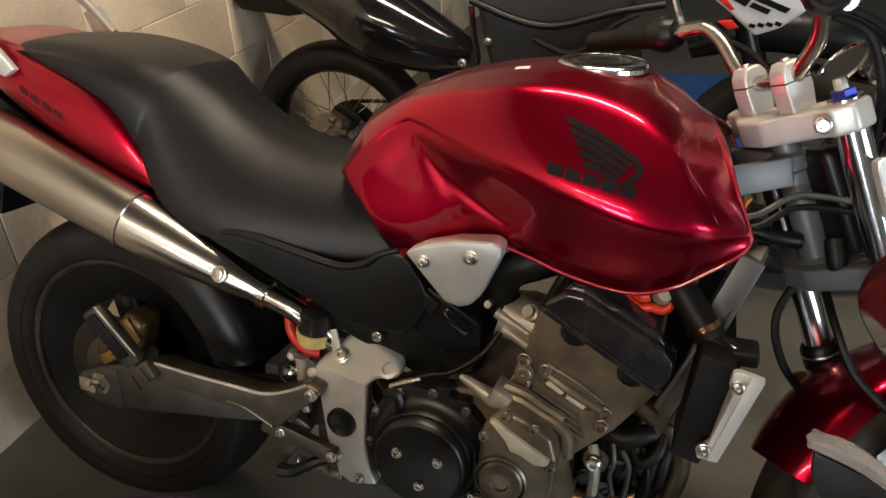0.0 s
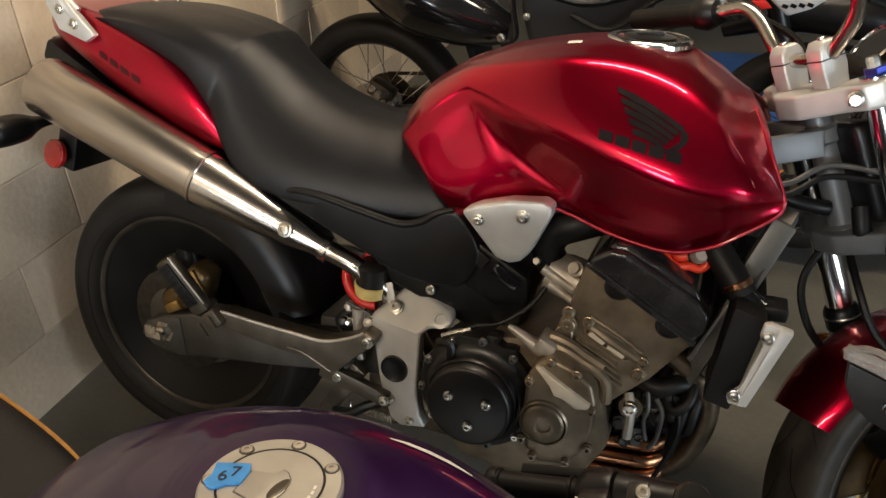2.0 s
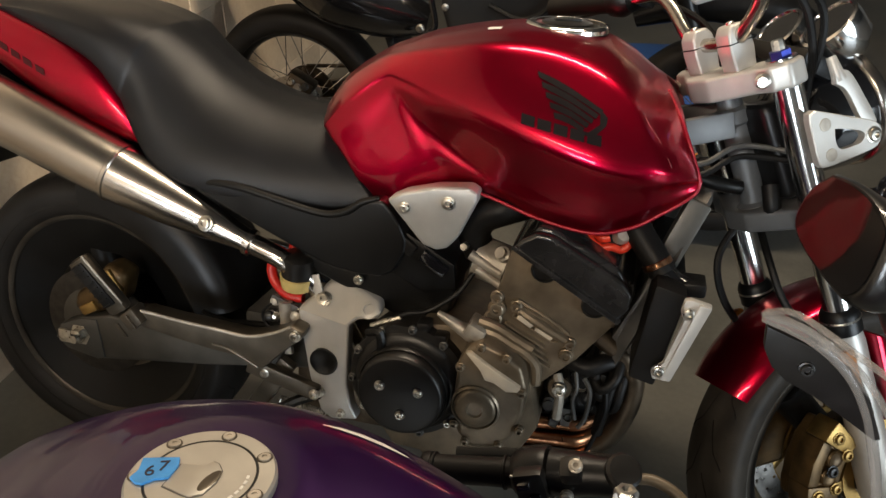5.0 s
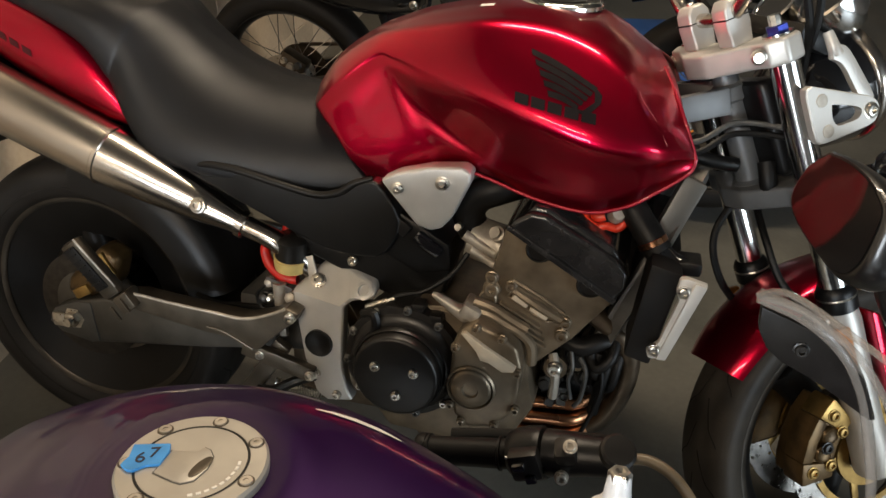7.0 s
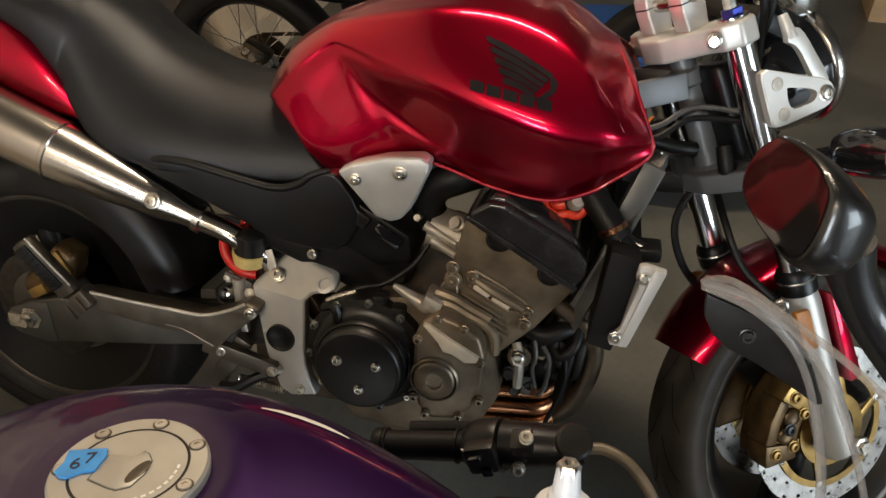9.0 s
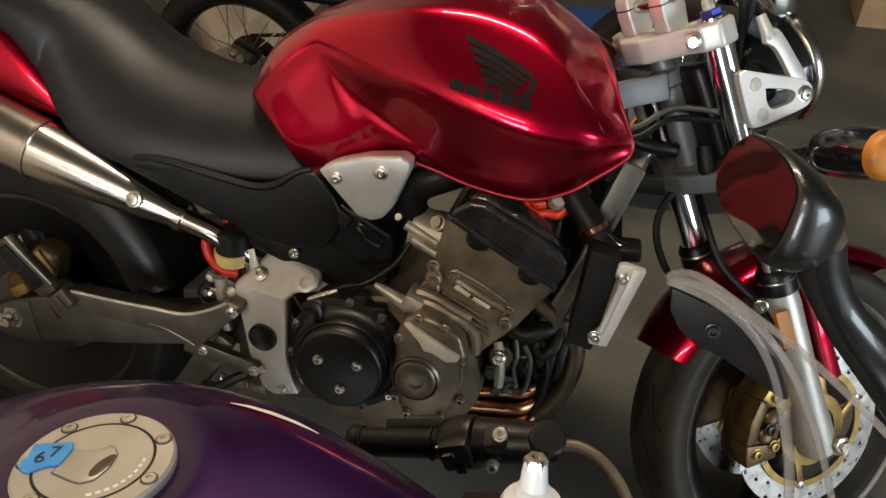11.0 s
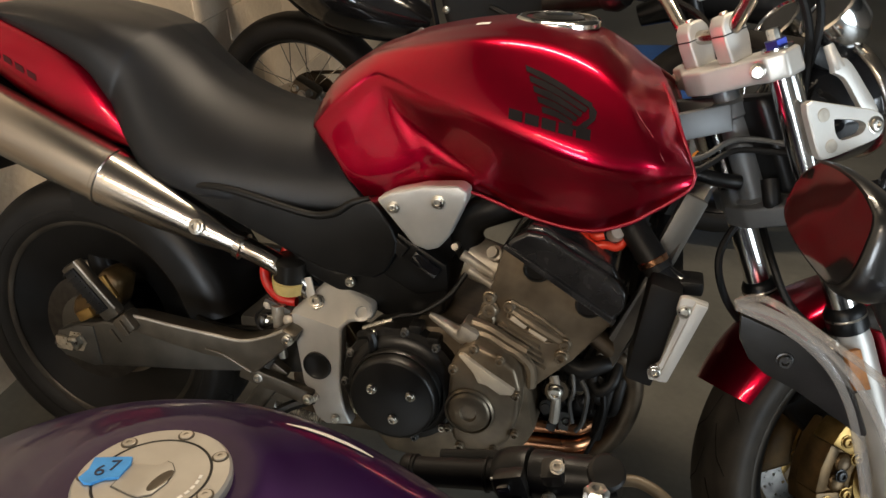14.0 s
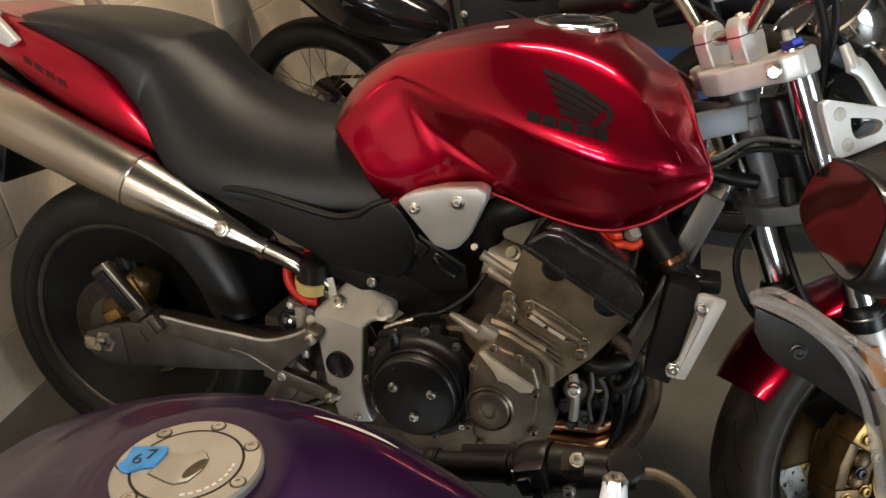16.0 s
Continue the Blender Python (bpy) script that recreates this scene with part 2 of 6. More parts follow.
def slab(outline, y0, y1, bevel=0.004, bm=None, segs=2, axis="y"):
    """A plate with this outline in x and z, from y0 to y1, with rounded edges."""
    own = bmesh.new()
    put = (lambda x, z, y: (x, y, z)) if axis == "y" else ((lambda x, y, z: (x, y, z)) if axis == "z" else (lambda y, z, x: (x, y, z)))
    a = [own.verts.new(put(x, z, y0)) for x, z in outline]
    b = [own.verts.new(put(x, z, y1)) for x, z in outline]
    n = len(outline)
    own.faces.new(a)
    own.faces.new(b[::-1])
    for i in range(n):
        own.faces.new((a[i], b[i], b[(i + 1) % n], a[(i + 1) % n]))
    bmesh.ops.recalc_face_normals(own, faces=own.faces)
    if bevel:
        bmesh.ops.bevel(own, geom=own.edges[:], offset=bevel, segments=segs, affect="EDGES", profile=0.6, clamp_overlap=True)
    return join(bm, own)


def join(bm, own):
    if bm is None:
        return own
    me = bpy.data.meshes.new("tmp")
    own.to_mesh(me)
    own.free()
    bm.from_mesh(me)
    bpy.data.meshes.remove(me)
    return bm


def box(c, size, bevel=0.004, rot=(0, 0, 0), bm=None, segs=2):
    own = bmesh.new()
    bmesh.ops.create_cube(own, size=1, matrix=pose(*c, *rot) @ Matrix.Diagonal((*size, 1)))
    if bevel:
        bmesh.ops.bevel(own, geom=own.edges[:], offset=bevel, segments=segs, affect="EDGES", profile=0.6, clamp_overlap=True)
    return join(bm, own)


def beam(a, b, w, h, bevel=0.004, bm=None, up=(0, 1, 0)):
    """A bar from a to b, w wide across and h deep along up."""
    a, b = Vector(a), Vector(b)
    d = b - a
    z = d.normalized()
    y = (Vector(up) - z * Vector(up).dot(z)).normalized()
    x = y.cross(z)
    m = Matrix((x, y, z)).transposed().to_4x4()
    m.translation = (a + b) / 2
    own = bmesh.new()
    bmesh.ops.create_cube(own, size=1, matrix=m @ Matrix.Diagonal((w, h, d.length, 1)))
    if bevel:
        bmesh.ops.bevel(own, geom=own.edges[:], offset=bevel, segments=2, affect="EDGES", profile=0.6, clamp_overlap=True)
    return join(bm, own)


def bolt(parent, c, axis=(0, -1, 0), r=0.008, h=0.006, material=None, name="bolt"):
    """A socket-head bolt with a flange."""
    prof = [(r * 1.25, -0.004), (r * 1.25, h * 0.25), (r, h * 0.35), (r, h * 0.85), (r * 0.85, h), (r * 0.5, h), (r * 0.5, h * 0.45), (0, h * 0.45)]
    return part(name, lathe(prof, c, axis, 14), material or BOLTM, parent)


def half_loft(sections, nu=5, nv=4, caps=True):
    """A body symmetric about y = 0, through half-sections that run from the top middle outwards (y is given as a positive width)."""
    rows = [curve(s, nv) for s in sections]
    cols = list(zip(*rows))
    smooth = list(zip(*[curve(c, nu) for c in cols]))
    full = []
    for r in smooth:
        right = [V(p.x, -p.y, p.z) for p in r]
        left = [V(p.x, p.y, p.z) for p in r][1:]
        full.append(left[::-1] + right)
    bm = bmesh.new()
    skin(bm, full, False, caps)
    return bm


# ---- the garage ----
WALL_X = -0.42
floor_bm = bmesh.new()
bmesh.ops.create_grid(floor_bm, x_segments=2, y_segments=2, size=0.5, matrix=pose(3.0, 0.5, 0) @ Matrix.Diagonal((8, 11, 1, 1)))
floor = tagged(part("floor", floor_bm, FLOOR, None), "grey painted concrete garage floor, worn and dusty", "floor", kind="structure")
wall_back = tagged(part("wall_back", box((WALL_X - 0.1035, 0.5, 1.35), (0.2, 11, 2.7), 0), MORTAR, None),
                   "cream painted concrete block wall behind the motorcycles", "wall", kind="structure")
# added walls and ceiling out of view; their dark tone holds back bounce light
for nm, c, sz in (("wall_left", (3, 6.1, 1.35), (8, 0.2, 2.7)), ("wall_right", (3, -5.1, 1.35), (8, 0.2, 2.7)), ("wall_front", (7.1, 0.5, 1.35), (0.2, 11, 2.7))):
    tagged(part(nm, box(c, sz, 0), PLASTER, None), "plain garage wall, unseen, darkened to cut fill light", "wall", kind="structure")
tagged(part("ceiling", box((3, 0.5, 2.8), (8.4, 11.4, 0.2), 0), CEILING, None), "plain dark garage ceiling, unseen, darkened to cut reflections", "ceiling", kind="structure")

# ---- red motorcycle, upright about its own wheels, then leant on its side stand ----
LEVEL = pose(0, 0, 0, 0, -2.1, 0)
LEAN = LEVEL @ pose(0, 0, 0, -12, 0, 0)
bike = thing("motorcycle", LEAN, "red naked sports motorcycle leaning on its side stand, front wheel turned", "motorcycle", "motorcycles in the garage")

# tank: each section runs over the crown, the upper ridge, the flank, the lower ridge, the scoop under it and the lower edge
def tank_section(crown, upper, lower, scoop, edge):
    t, u, r, k, e = (Vector(p) for p in (crown, upper, lower, scoop, edge))
    return [t, t.lerp(u, 0.5) + V(0, 0, 0.16 * (t.z - u.z) + 0.002), t.lerp(u, 0.80) + V(0, 0, 0.15 * (t.z - u.z)), u, u.lerp(r, 0.22) + V(0, 0.006, 0), u.lerp(r, 0.5) + V(0, 0.009, 0), u.lerp(r, 0.80) + V(0, 0.008, 0),
            r + V(0, 0.001, 0), r.lerp(k, 0.30) + V(0, 0.003, 0), r.lerp(k, 0.72), k.lerp(e, 0.12), k.lerp(e, 0.55) + V(0, 0.004, 0), k.lerp(e, 0.93) + V(0, 0.002, 0), e, e + V(0, -0.010, -0.003), e + V(0, -0.05, 0.014)]


tank = half_loft([tank_section(*a) for a in (
    ((0.483, 0, 0.797), (0.508, 0.070, 0.794), (0.528, 0.118, 0.783), (0.566, 0.136, 0.745), (0.610, 0.133, 0.684)),
    ((0.490, 0, 0.812), (0.513, 0.076, 0.808), (0.534, 0.127, 0.793), (0.572, 0.144, 0.750), (0.616, 0.140, 0.682)),
    ((0.535, 0, 0.866), (0.552, 0.088, 0.860), (0.575, 0.135, 0.832), (0.612, 0.147, 0.770), (0.655, 0.146, 0.686)),
    ((0.602, 0, 0.911), (0.615, 0.102, 0.902), (0.636, 0.136, 0.878), (0.656, 0.148, 0.825), (0.708, 0.149, 0.700)),
    ((0.642, 0, 0.928), (0.655, 0.114, 0.916), (0.668, 0.147, 0.878), (0.666, 0.149, 0.846), (0.735, 0.151, 0.712)),
    ((0.700, 0, 0.948), (0.715, 0.130, 0.928), (0.722, 0.172, 0.864), (0.700, 0.153, 0.818), (0.772, 0.154, 0.722)),
    ((0.800, 0, 0.967), (0.812, 0.150, 0.943), (0.806, 0.206, 0.847), (0.790, 0.166, 0.768), (0.838, 0.167, 0.714)),
    ((0.890, 0, 0.970), (0.897, 0.160, 0.940), (0.893, 0.232, 0.827), (0.893, 0.202, 0.752), (0.905, 0.184, 0.695)),
    ((0.960, 0, 0.958), (0.970, 0.170, 0.919), (0.972, 0.243, 0.806), (0.975, 0.218, 0.744), (0.985, 0.188, 0.684)),
    ((1.008, 0, 0.936), (1.020, 0.180, 0.887), (1.030, 0.237, 0.794), (1.034, 0.213, 0.745), (1.042, 0.180, 0.697)),
    ((1.040, 0, 0.914), (1.056, 0.197, 0.840), (1.072, 0.222, 0.788), (1.074, 0.206, 0.757), (1.080, 0.173, 0.720)),
    ((1.052, 0, 0.906), (1.084, 0.176, 0.830), (1.100, 0.196, 0.783), (1.102, 0.186, 0.765), (1.106, 0.168, 0.738)),
    ((1.064, 0, 0.898), (1.108, 0.146, 0.822), (1.128, 0.160, 0.777), (1.129, 0.162, 0.768), (1.126, 0.162, 0.755)),
    ((1.062, 0, 0.890), (1.106, 0.136, 0.816), (1.126, 0.148, 0.774), (1.127, 0.150, 0.767), (1.122, 0.150, 0.758)))], 10, 4)
tank_ob = part("tank", tank, RED, bike, "candy red fuel tank with a winged emblem", 60)


def tank_y(x, z):
    """The tank's right flank at this place."""
    ok, p, nrm, _ = tank_ob.ray_cast(V(x, -1, z), V(0, 1, 0))
    return (p, nrm) if ok else (V(x, -0.23, z), V(0, -1, 0))


def decal(polys, name, parent, label, lift=0.0012, material=DECAL):
    """Flat marks laid onto the tank's flank, given as outlines in x and z."""
    bm = bmesh.new()
    for poly in polys:
        flat = bmesh.new()
        flat.faces.new([flat.verts.new((x, 0, z)) for x, z in poly])
        bmesh.ops.triangulate(flat, faces=flat.faces[:])
        bmesh.ops.subdivide_edges(flat, edges=flat.edges[:], cuts=2, use_grid_fill=True)
        join(bm, flat)
    for v in bm.verts:
        p, nrm = tank_y(v.co.x, v.co.z)
        v.co = p + nrm * lift
    return part(name, bm, material, parent, label)


# winged emblem as six feather strokes, and the maker's word as plain bars
feathers = []
for k in range(5):
    a = V(0.8835 + 0.0078 * k, 0.9150 - 0.0125 * k)
    b = V(0.9830 - 0.0055 * k, 0.8715 - 0.0058 * k)
    m = a.lerp(b, 0.5) + V(0.004, 0.002)
    th = 0.0054
    feathers.append([tuple(p) for p in (a, a.lerp(m, 0.5) + V(0.001, 0.0012), m, m.lerp(b, 0.55), b, b + V(-0.003, -th), m.lerp(b, 0.55) + V(-0.003, -th), m + V(-0.003, -th - 0.001), a.lerp(m, 0.5) + V(-0.001, -th - 0.001), a + V(0.003, -th - 0.002))])
feathers.append([(0.978, 0.874), (0.9905, 0.862), (0.9895, 0.852), (0.974, 0.837), (0.952, 0.842), (0.940, 0.847), (0.9675, 0.8435), (0.9815, 0.854), (0.9825, 0.862)])
for f in feathers:
    decal([f], "emblem_feather", tank_ob, "dark emblem stroke")
for k in range(5):
    x0, z0 = 0.8705 + k * 0.0238, 0.8600 - k * 0.0042
    decal([[(x0, z0), (x0 + 0.0200, z0 - 0.0035), (x0 + 0.0208, z0 - 0.0170), (x0 + 0.001, z0 - 0.0135)]], "letter_bar", tank_ob, "dark bar of lettering", 0.0024)
CAP_AT, CAP_UP = V(0.902, -0.012, 0.9635), V(0.03, -0.055, 1)
cap = part("fuel_cap", lathe([(0.0650, -0.01), (0.0650, 0.003), (0.0616, 0.006), (0.0515, 0.0065), (0.0493, 0.003), (0.0426, 0.0025), (0.0403, 0.007), (0.0314, 0.009), (0, 0.009)], CAP_AT, CAP_UP, 48), COVERBLACK, tank_ob, "black fuel cap with a bright rim")
part("cap_rim", lathe([(0.0678, -0.004), (0.0678, 0.002), (0.0650, 0.0055), (0.0605, 0.0068), (0.0594, 0.0055), (0.0638, 0.003)], CAP_AT, CAP_UP, 48), CHROME, cap)
part("lock_cover", box(CAP_AT + V(0, 0, 0.010), (0.042, 0.016, 0.005), 0.002, (2, -2, 20)), COVERBLACK, cap)
for pts in (((1.030, 0.895), (1.042, 0.862), (1.066, 0.832), (1.084, 0.803), (1.098, 0.780)), ((1.062, 0.905), (1.080, 0.880), (1.092, 0.850))):
    line = [tank_y(x, z) for x, z in pts]
    part("film_edge", tube([p + n * 0.0001 for p, n in line], 0.0003, 6, 6), FILM, tank_ob, "wavy edge of clear protective film")
lip = [(0.800, -0.175, 0.722), (0.838, -0.177, 0.712), (0.905, -0.185, 0.693), (0.985, -0.189, 0.682), (1.042, -0.181, 0.695), (1.080, -0.174, 0.718), (1.106, -0.169, 0.736), (1.126, -0.163, 0.753), (1.130, -0.163, 0.768), (1.128, -0.160, 0.778), (1.108, -0.147, 0.823), (1.090, -0.118, 0.858), (1.072, -0.070, 0.884)]
part("seam_lip", tube(lip, 0.0028, 8, 6), LIP, tank_ob, "bright red rolled seam round the tank's edge")
st = bmesh.new()
skin(st, [[tank_ob.ray_cast(V(x, y - 0.15 * (x - 0.8), 1.2), V(0, 0, -1))[1] + V(0, 0, 0.0012) for y in (-0.085, -0.078, -0.071)] for x in (0.786, 0.797, 0.808)], False, False)
part("sticker", st, WHITE, tank_ob, "small white sticker")

# seat
def seat_section(xt, xb, zt, zb, w, wb, roll=0.02, dome=0.0):
    flat = [(0, zt), (w * 0.55, zt - 0.003), (w * 0.88, zt - roll * 0.55), (w + 0.30 * (wb - w) + 0.002, zt - roll * 1.5), (w + 0.80 * (wb - w) + 0.004, zt * 0.48 + zb * 0.52), (wb, zb + 0.008), (wb - 0.010, zb - 0.004), (wb - 0.05, zb)]
    h = zt - zb
    bowl = [(0, zt), (wb * 0.34, zt - 0.05 * h), (wb * 0.60, zt - 0.19 * h), (wb * 0.82, zt - 0.42 * h), (wb * 0.965, zt - 0.68 * h), (wb + 0.001, zb + 0.010), (wb - 0.010, zb - 0.004), (wb - 0.05, zb)]
    pts = [(a + (c - a) * dome, b + (e - b) * dome) for (a, b), (c, e) in zip(flat, bowl)]
    return [(xt + (xb - xt) * min(1, (zt - z) / max(zt - zb, 0.01)), y, z) for y, z in pts]


seat = half_loft([seat_section(*a) for a in (
    (-0.190, -0.140, 0.940, 0.926, 0.060, 0.075, 0.008), (-0.175, -0.120, 0.950, 0.930, 0.086, 0.102, 0.010), (-0.100, -0.060, 0.968, 0.930, 0.110, 0.127, 0.013),
    (0.010, 0.025, 0.970, 0.905, 0.121, 0.140, 0.016), (0.120, 0.105, 0.954, 0.866, 0.126, 0.147, 0.018, 0.1), (0.192, 0.148, 0.934, 0.815, 0.126, 0.150, 0.020, 0.3), (0.214, 0.158, 0.924, 0.800, 0.122, 0.151, 0.022, 0.45),
    (0.264, 0.187, 0.886, 0.750, 0.112, 0.166, 0.030, 0.8), (0.320, 0.232, 0.846, 0.698, 0.102, 0.180, 0.036, 1), (0.385, 0.312, 0.818, 0.672, 0.100, 0.184, 0.040, 1),
    (0.445, 0.432, 0.804, 0.658, 0.100, 0.176, 0.040, 1), (0.494, 0.558, 0.800, 0.656, 0.094, 0.162, 0.036, 1), (0.510, 0.642, 0.798, 0.664, 0.084, 0.150, 0.030, 1))], 6, 6)
part("seat", seat, SEAT, bike, "black vinyl two-step seat", 85)

# tail fairing
def tail_section(x, zu, zl, wu, w, wl):
    return [(x, 0.02, zu + 0.004), (x, wu * 0.7, zu + 0.004), (x, wu, zu), (x, w, zu * 0.6 + zl * 0.4), (x, w * 0.99, zl * 0.75 + zu * 0.25), (x, wl, zl), (x, wl - 0.02, zl - 0.004)]


tail = half_loft([tail_section(*a) for a in (
    (-0.262, 0.955, 0.930, 0.03, 0.045, 0.03), (-0.245, 0.970, 0.905, 0.06, 0.085, 0.06), (-0.200, 0.968, 0.885, 0.095, 0.120, 0.09), (-0.120, 0.950, 0.850, 0.118, 0.145, 0.115),
    (-0.030, 0.922, 0.800, 0.132, 0.158, 0.130), (0.060, 0.885, 0.762, 0.140, 0.163, 0.140), (0.125, 0.845, 0.742, 0.145, 0.163, 0.146), (0.175, 0.785, 0.734, 0.148, 0.160, 0.150),
    (0.212, 0.735, 0.728, 0.150, 0.154, 0.150))], 5, 4)
tail_ob = part("tail_fairing", tail, RED, bike, "candy red tail fairing", 60)
for k in range(4):
    x, z = -0.074 + k * 0.025, 0.893 - k * 0.0115
    strip = bmesh.new()
    skin(strip, [[tail_ob.ray_cast(V(x + a + b * 0.2, -1, z - a * 0.45 - b), V(0, 1, 0))[1] + V(0, -0.0010, 0.0005) for b in (0, 0.006, 0.012)] for a in (0, 0.009, 0.018)], False, False)
    part("letter_bar", strip, DECALRED, tail_ob, "dark bar of lettering")
part("inner_fender", slab([(-0.24, 0.90), (-0.05, 0.79), (0.20, 0.72), (0.34, 0.70), (0.34, 0.60), (0.18, 0.64), (-0.06, 0.74), (-0.26, 0.86)], -0.115, 0.115, 0.01), BLACK, bike)
rail = part("grab_rail", tube([(-0.125, -0.148, 0.955), (-0.160, -0.150, 0.992), (-0.195, -0.140, 1.025), (-0.215, -0.09, 1.040), (-0.215, 0, 1.042), (-0.215, 0.09, 1.040), (-0.195, 0.140, 1.025), (-0.125, 0.148, 0.955)], 0.014, 12, 6, flat=0.6), SILVER, bike, "silver grab rail")
for sgn in (-1, 1):
    br = part("rail_bracket", slab([(-0.195, 0.995), (-0.160, 1.010), (-0.120, 0.960), (-0.078, 0.918), (-0.100, 0.905), (-0.160, 0.925)], sgn * 0.142, sgn * 0.158, 0.004), SILVER, rail)
    if sgn < 0:
        bolt(br, (-0.150, -0.158, 0.962), r=0.008), bolt(br, (-0.122, -0.158, 0.937), r=0.008)

# tail light carrier, signals and reflector
carrier = part("plate_carrier", beam((-0.20, 0, 0.88), (-0.285, 0, 0.62), 0.05, 0.16, 0.008), BLACK, bike, "black plastic plate carrier")
part("reflector", lathe([(0.031, 0), (0.031, 0.008), (0.027, 0.012), (0, 0.014)], (-0.285, -0.092, 0.655), (-0.15, -0.95, 0.25), 24), REDLENS, carrier, "round red reflector")
part("tail_lamp", box((-0.245, 0, 0.875), (0.05, 0.16, 0.05), 0.012), GLOSS, bike)
sig = part("rear_signal", tube([(-0.25, -0.06, 0.740), (-0.255, -0.12, 0.737), (-0.262, -0.150, 0.735), (-0.265, -0.19, 0.733), (-0.265, -0.25, 0.733), (-0.263, -0.27, 0.733)], [0.010, 0.010, 0.014, 0.028, 0.028, 0.012], 14, 5), BLACK, bike, "black rear turn signal")

# muffler
ax0, ax1 = V(-0.205, -0.185, 0.832), V(0.412, -0.170, 0.577)
d = (ax1 - ax0).normalized()
L = (ax1 - ax0).length
muf = part("muffler", lathe([(0.030, 0.030), (0.046, 0.030), (0.048, 0.016), (0.053, 0.018), (0.0565, 0.028), (0.0570, 0.15), (0.0550, 0.33), (0.0535, 0.390)], ax0, d, 48), STEEL, bike, "brushed steel upswept muffler")
part("end_cap", lathe([(0.046, 0.024), (0.030, 0.022), (0.026, 0.012), (0.024, 0.05), (0, 0.05)], ax0, d, 32), DARKPIPE, muf)
part("weld_band", lathe([(0.0535, 0.386), (0.0556, 0.388), (0.0556, 0.394), (0.0535, 0.396)], ax0, d, 48), STEEL, muf)
part("cone", lathe([(0.0535, 0.393), (0.0515, 0.42), (0.043, 0.505), (0.031, 0.59), (0.0225, 0.635), (0.0215, 0.65), (0.025, 0.652), (0.025, 0.662), (0.019, 0.664), (0.018, 0.70)], ax0, d, 48), STEEL, muf)
mb = ax0 + d * 0.585 + V(0.004, -0.034, 0.012)
bolt(muf, mb, (0.05, -0.94, 0.34), r=0.011, h=0.008)
part("mid_pipe", tube([ax1, ax1 + d * 0.06, V(0.52, -0.15, 0.50), V(0.56, -0.11, 0.40), V(0.60, -0.08, 0.28)], 0.019, 16, 6), STEEL, bike)

# side covers and frame
part("side_cover", slab([(p.x, p.y) for p in curve([(0.305, 0.668, 0), (0.340, 0.683, 0), (0.395, 0.682, 0), (0.477, 0.666, 0), (0.545, 0.654, 0), (0.585, 0.662, 0), (0.612, 0.680, 0), (0.642, 0.690, 0), (0.664, 0.674, 0), (0.690, 0.626, 0), (0.678, 0.585, 0), (0.648, 0.556, 0), (0.560, 0.560, 0), (0.470, 0.596, 0), (0.380, 0.636, 0)], 2)], -0.180, -0.120, 0.010, segs=4), BLACK, bike, "matt black side cover")
part("seat_trim", tube([(0.312, -0.172, 0.672), (0.338, -0.180, 0.686), (0.395, -0.183, 0.685), (0.477, -0.182, 0.668), (0.545, -0.181, 0.656), (0.585, -0.180, 0.664), (0.612, -0.178, 0.682), (0.642, -0.174, 0.692)], [0.003, 0.006, 0.0065, 0.0065, 0.0065, 0.0065, 0.006, 0.004], 12, 8), HUGGER, bike)
part("lower_cover", slab([(0.480, 0.590), (0.580, 0.556), (0.665, 0.575), (0.700, 0.560), (0.775, 0.560), (0.765, 0.500), (0.690, 0.470), (0.620, 0.500), (0.520, 0.540)], -0.165, -0.08, 0.008, segs=3), BLACK, bike)
batt = part("battery_box", slab([(0.655, 0.640), (0.690, 0.635), (0.770, 0.590), (0.775, 0.545), (0.720, 0.530), (0.640, 0.570)], -0.168, -0.06, 0.006), BLACK, bike)
part("clip", beam((0.672, -0.172, 0.628), (0.702, -0.172, 0.606), 0.024, 0.012, 0.004), COVERBLACK, batt)
part("clip", beam((0.715, -0.172, 0.604), (0.758, -0.172, 0.576), 0.022, 0.014, 0.005), GLOSS, batt)
infill_bm = slab([(0.664, 0.702), (0.690, 0.716), (0.740, 0.730), (0.796, 0.736), (0.810, 0.728), (0.808, 0.712), (0.778, 0.646), (0.760, 0.624), (0.742, 0.618), (0.722, 0.626)], -0.205, -0.165, 0.007, segs=3)
for v in infill_bm.verts:
    v.co.y += 0.45 * max(0, 0.664 - v.co.z + 0.3 * (v.co.x - 0.74))
infill = part("silver_cover", infill_bm, SILVER, bike, "silver painted triangular frame cover", 20)
bolt(infill, (0.693, -0.205, 0.692), r=0.008), bolt(infill, (0.765, -0.205, 0.708), r=0.009)
frame_ob = part("main_frame", beam((1.06, 0, 0.815), (0.62, 0, 0.74), 0.08, 0.06, 0.008), GREYALLOY, bike, "dark grey box-section frame")
for sgn in (-1, 1):
    part("frame_spar", beam((1.175, sgn * 0.035, 0.835), (1.02, sgn * 0.09, 0.800), 0.042, 0.018, 0.004), HEADGREY, frame_ob)
    part("down_tube", tube([(1.150, sgn * 0.05, 0.72), (1.115, sgn * 0.115, 0.650), (1.080, sgn * 0.135, 0.55), (1.04, sgn * 0.14, 0.45)], 0.021, 4, 4, flat=0.8), GREYALLOY, frame_ob)
    part("seat_rail", tube([(0.62, sgn * 0.10, 0.60), (0.40, sgn * 0.11, 0.66), (0.10, sgn * 0.10, 0.74)], 0.014, 8, 4), BLACK, frame_ob)

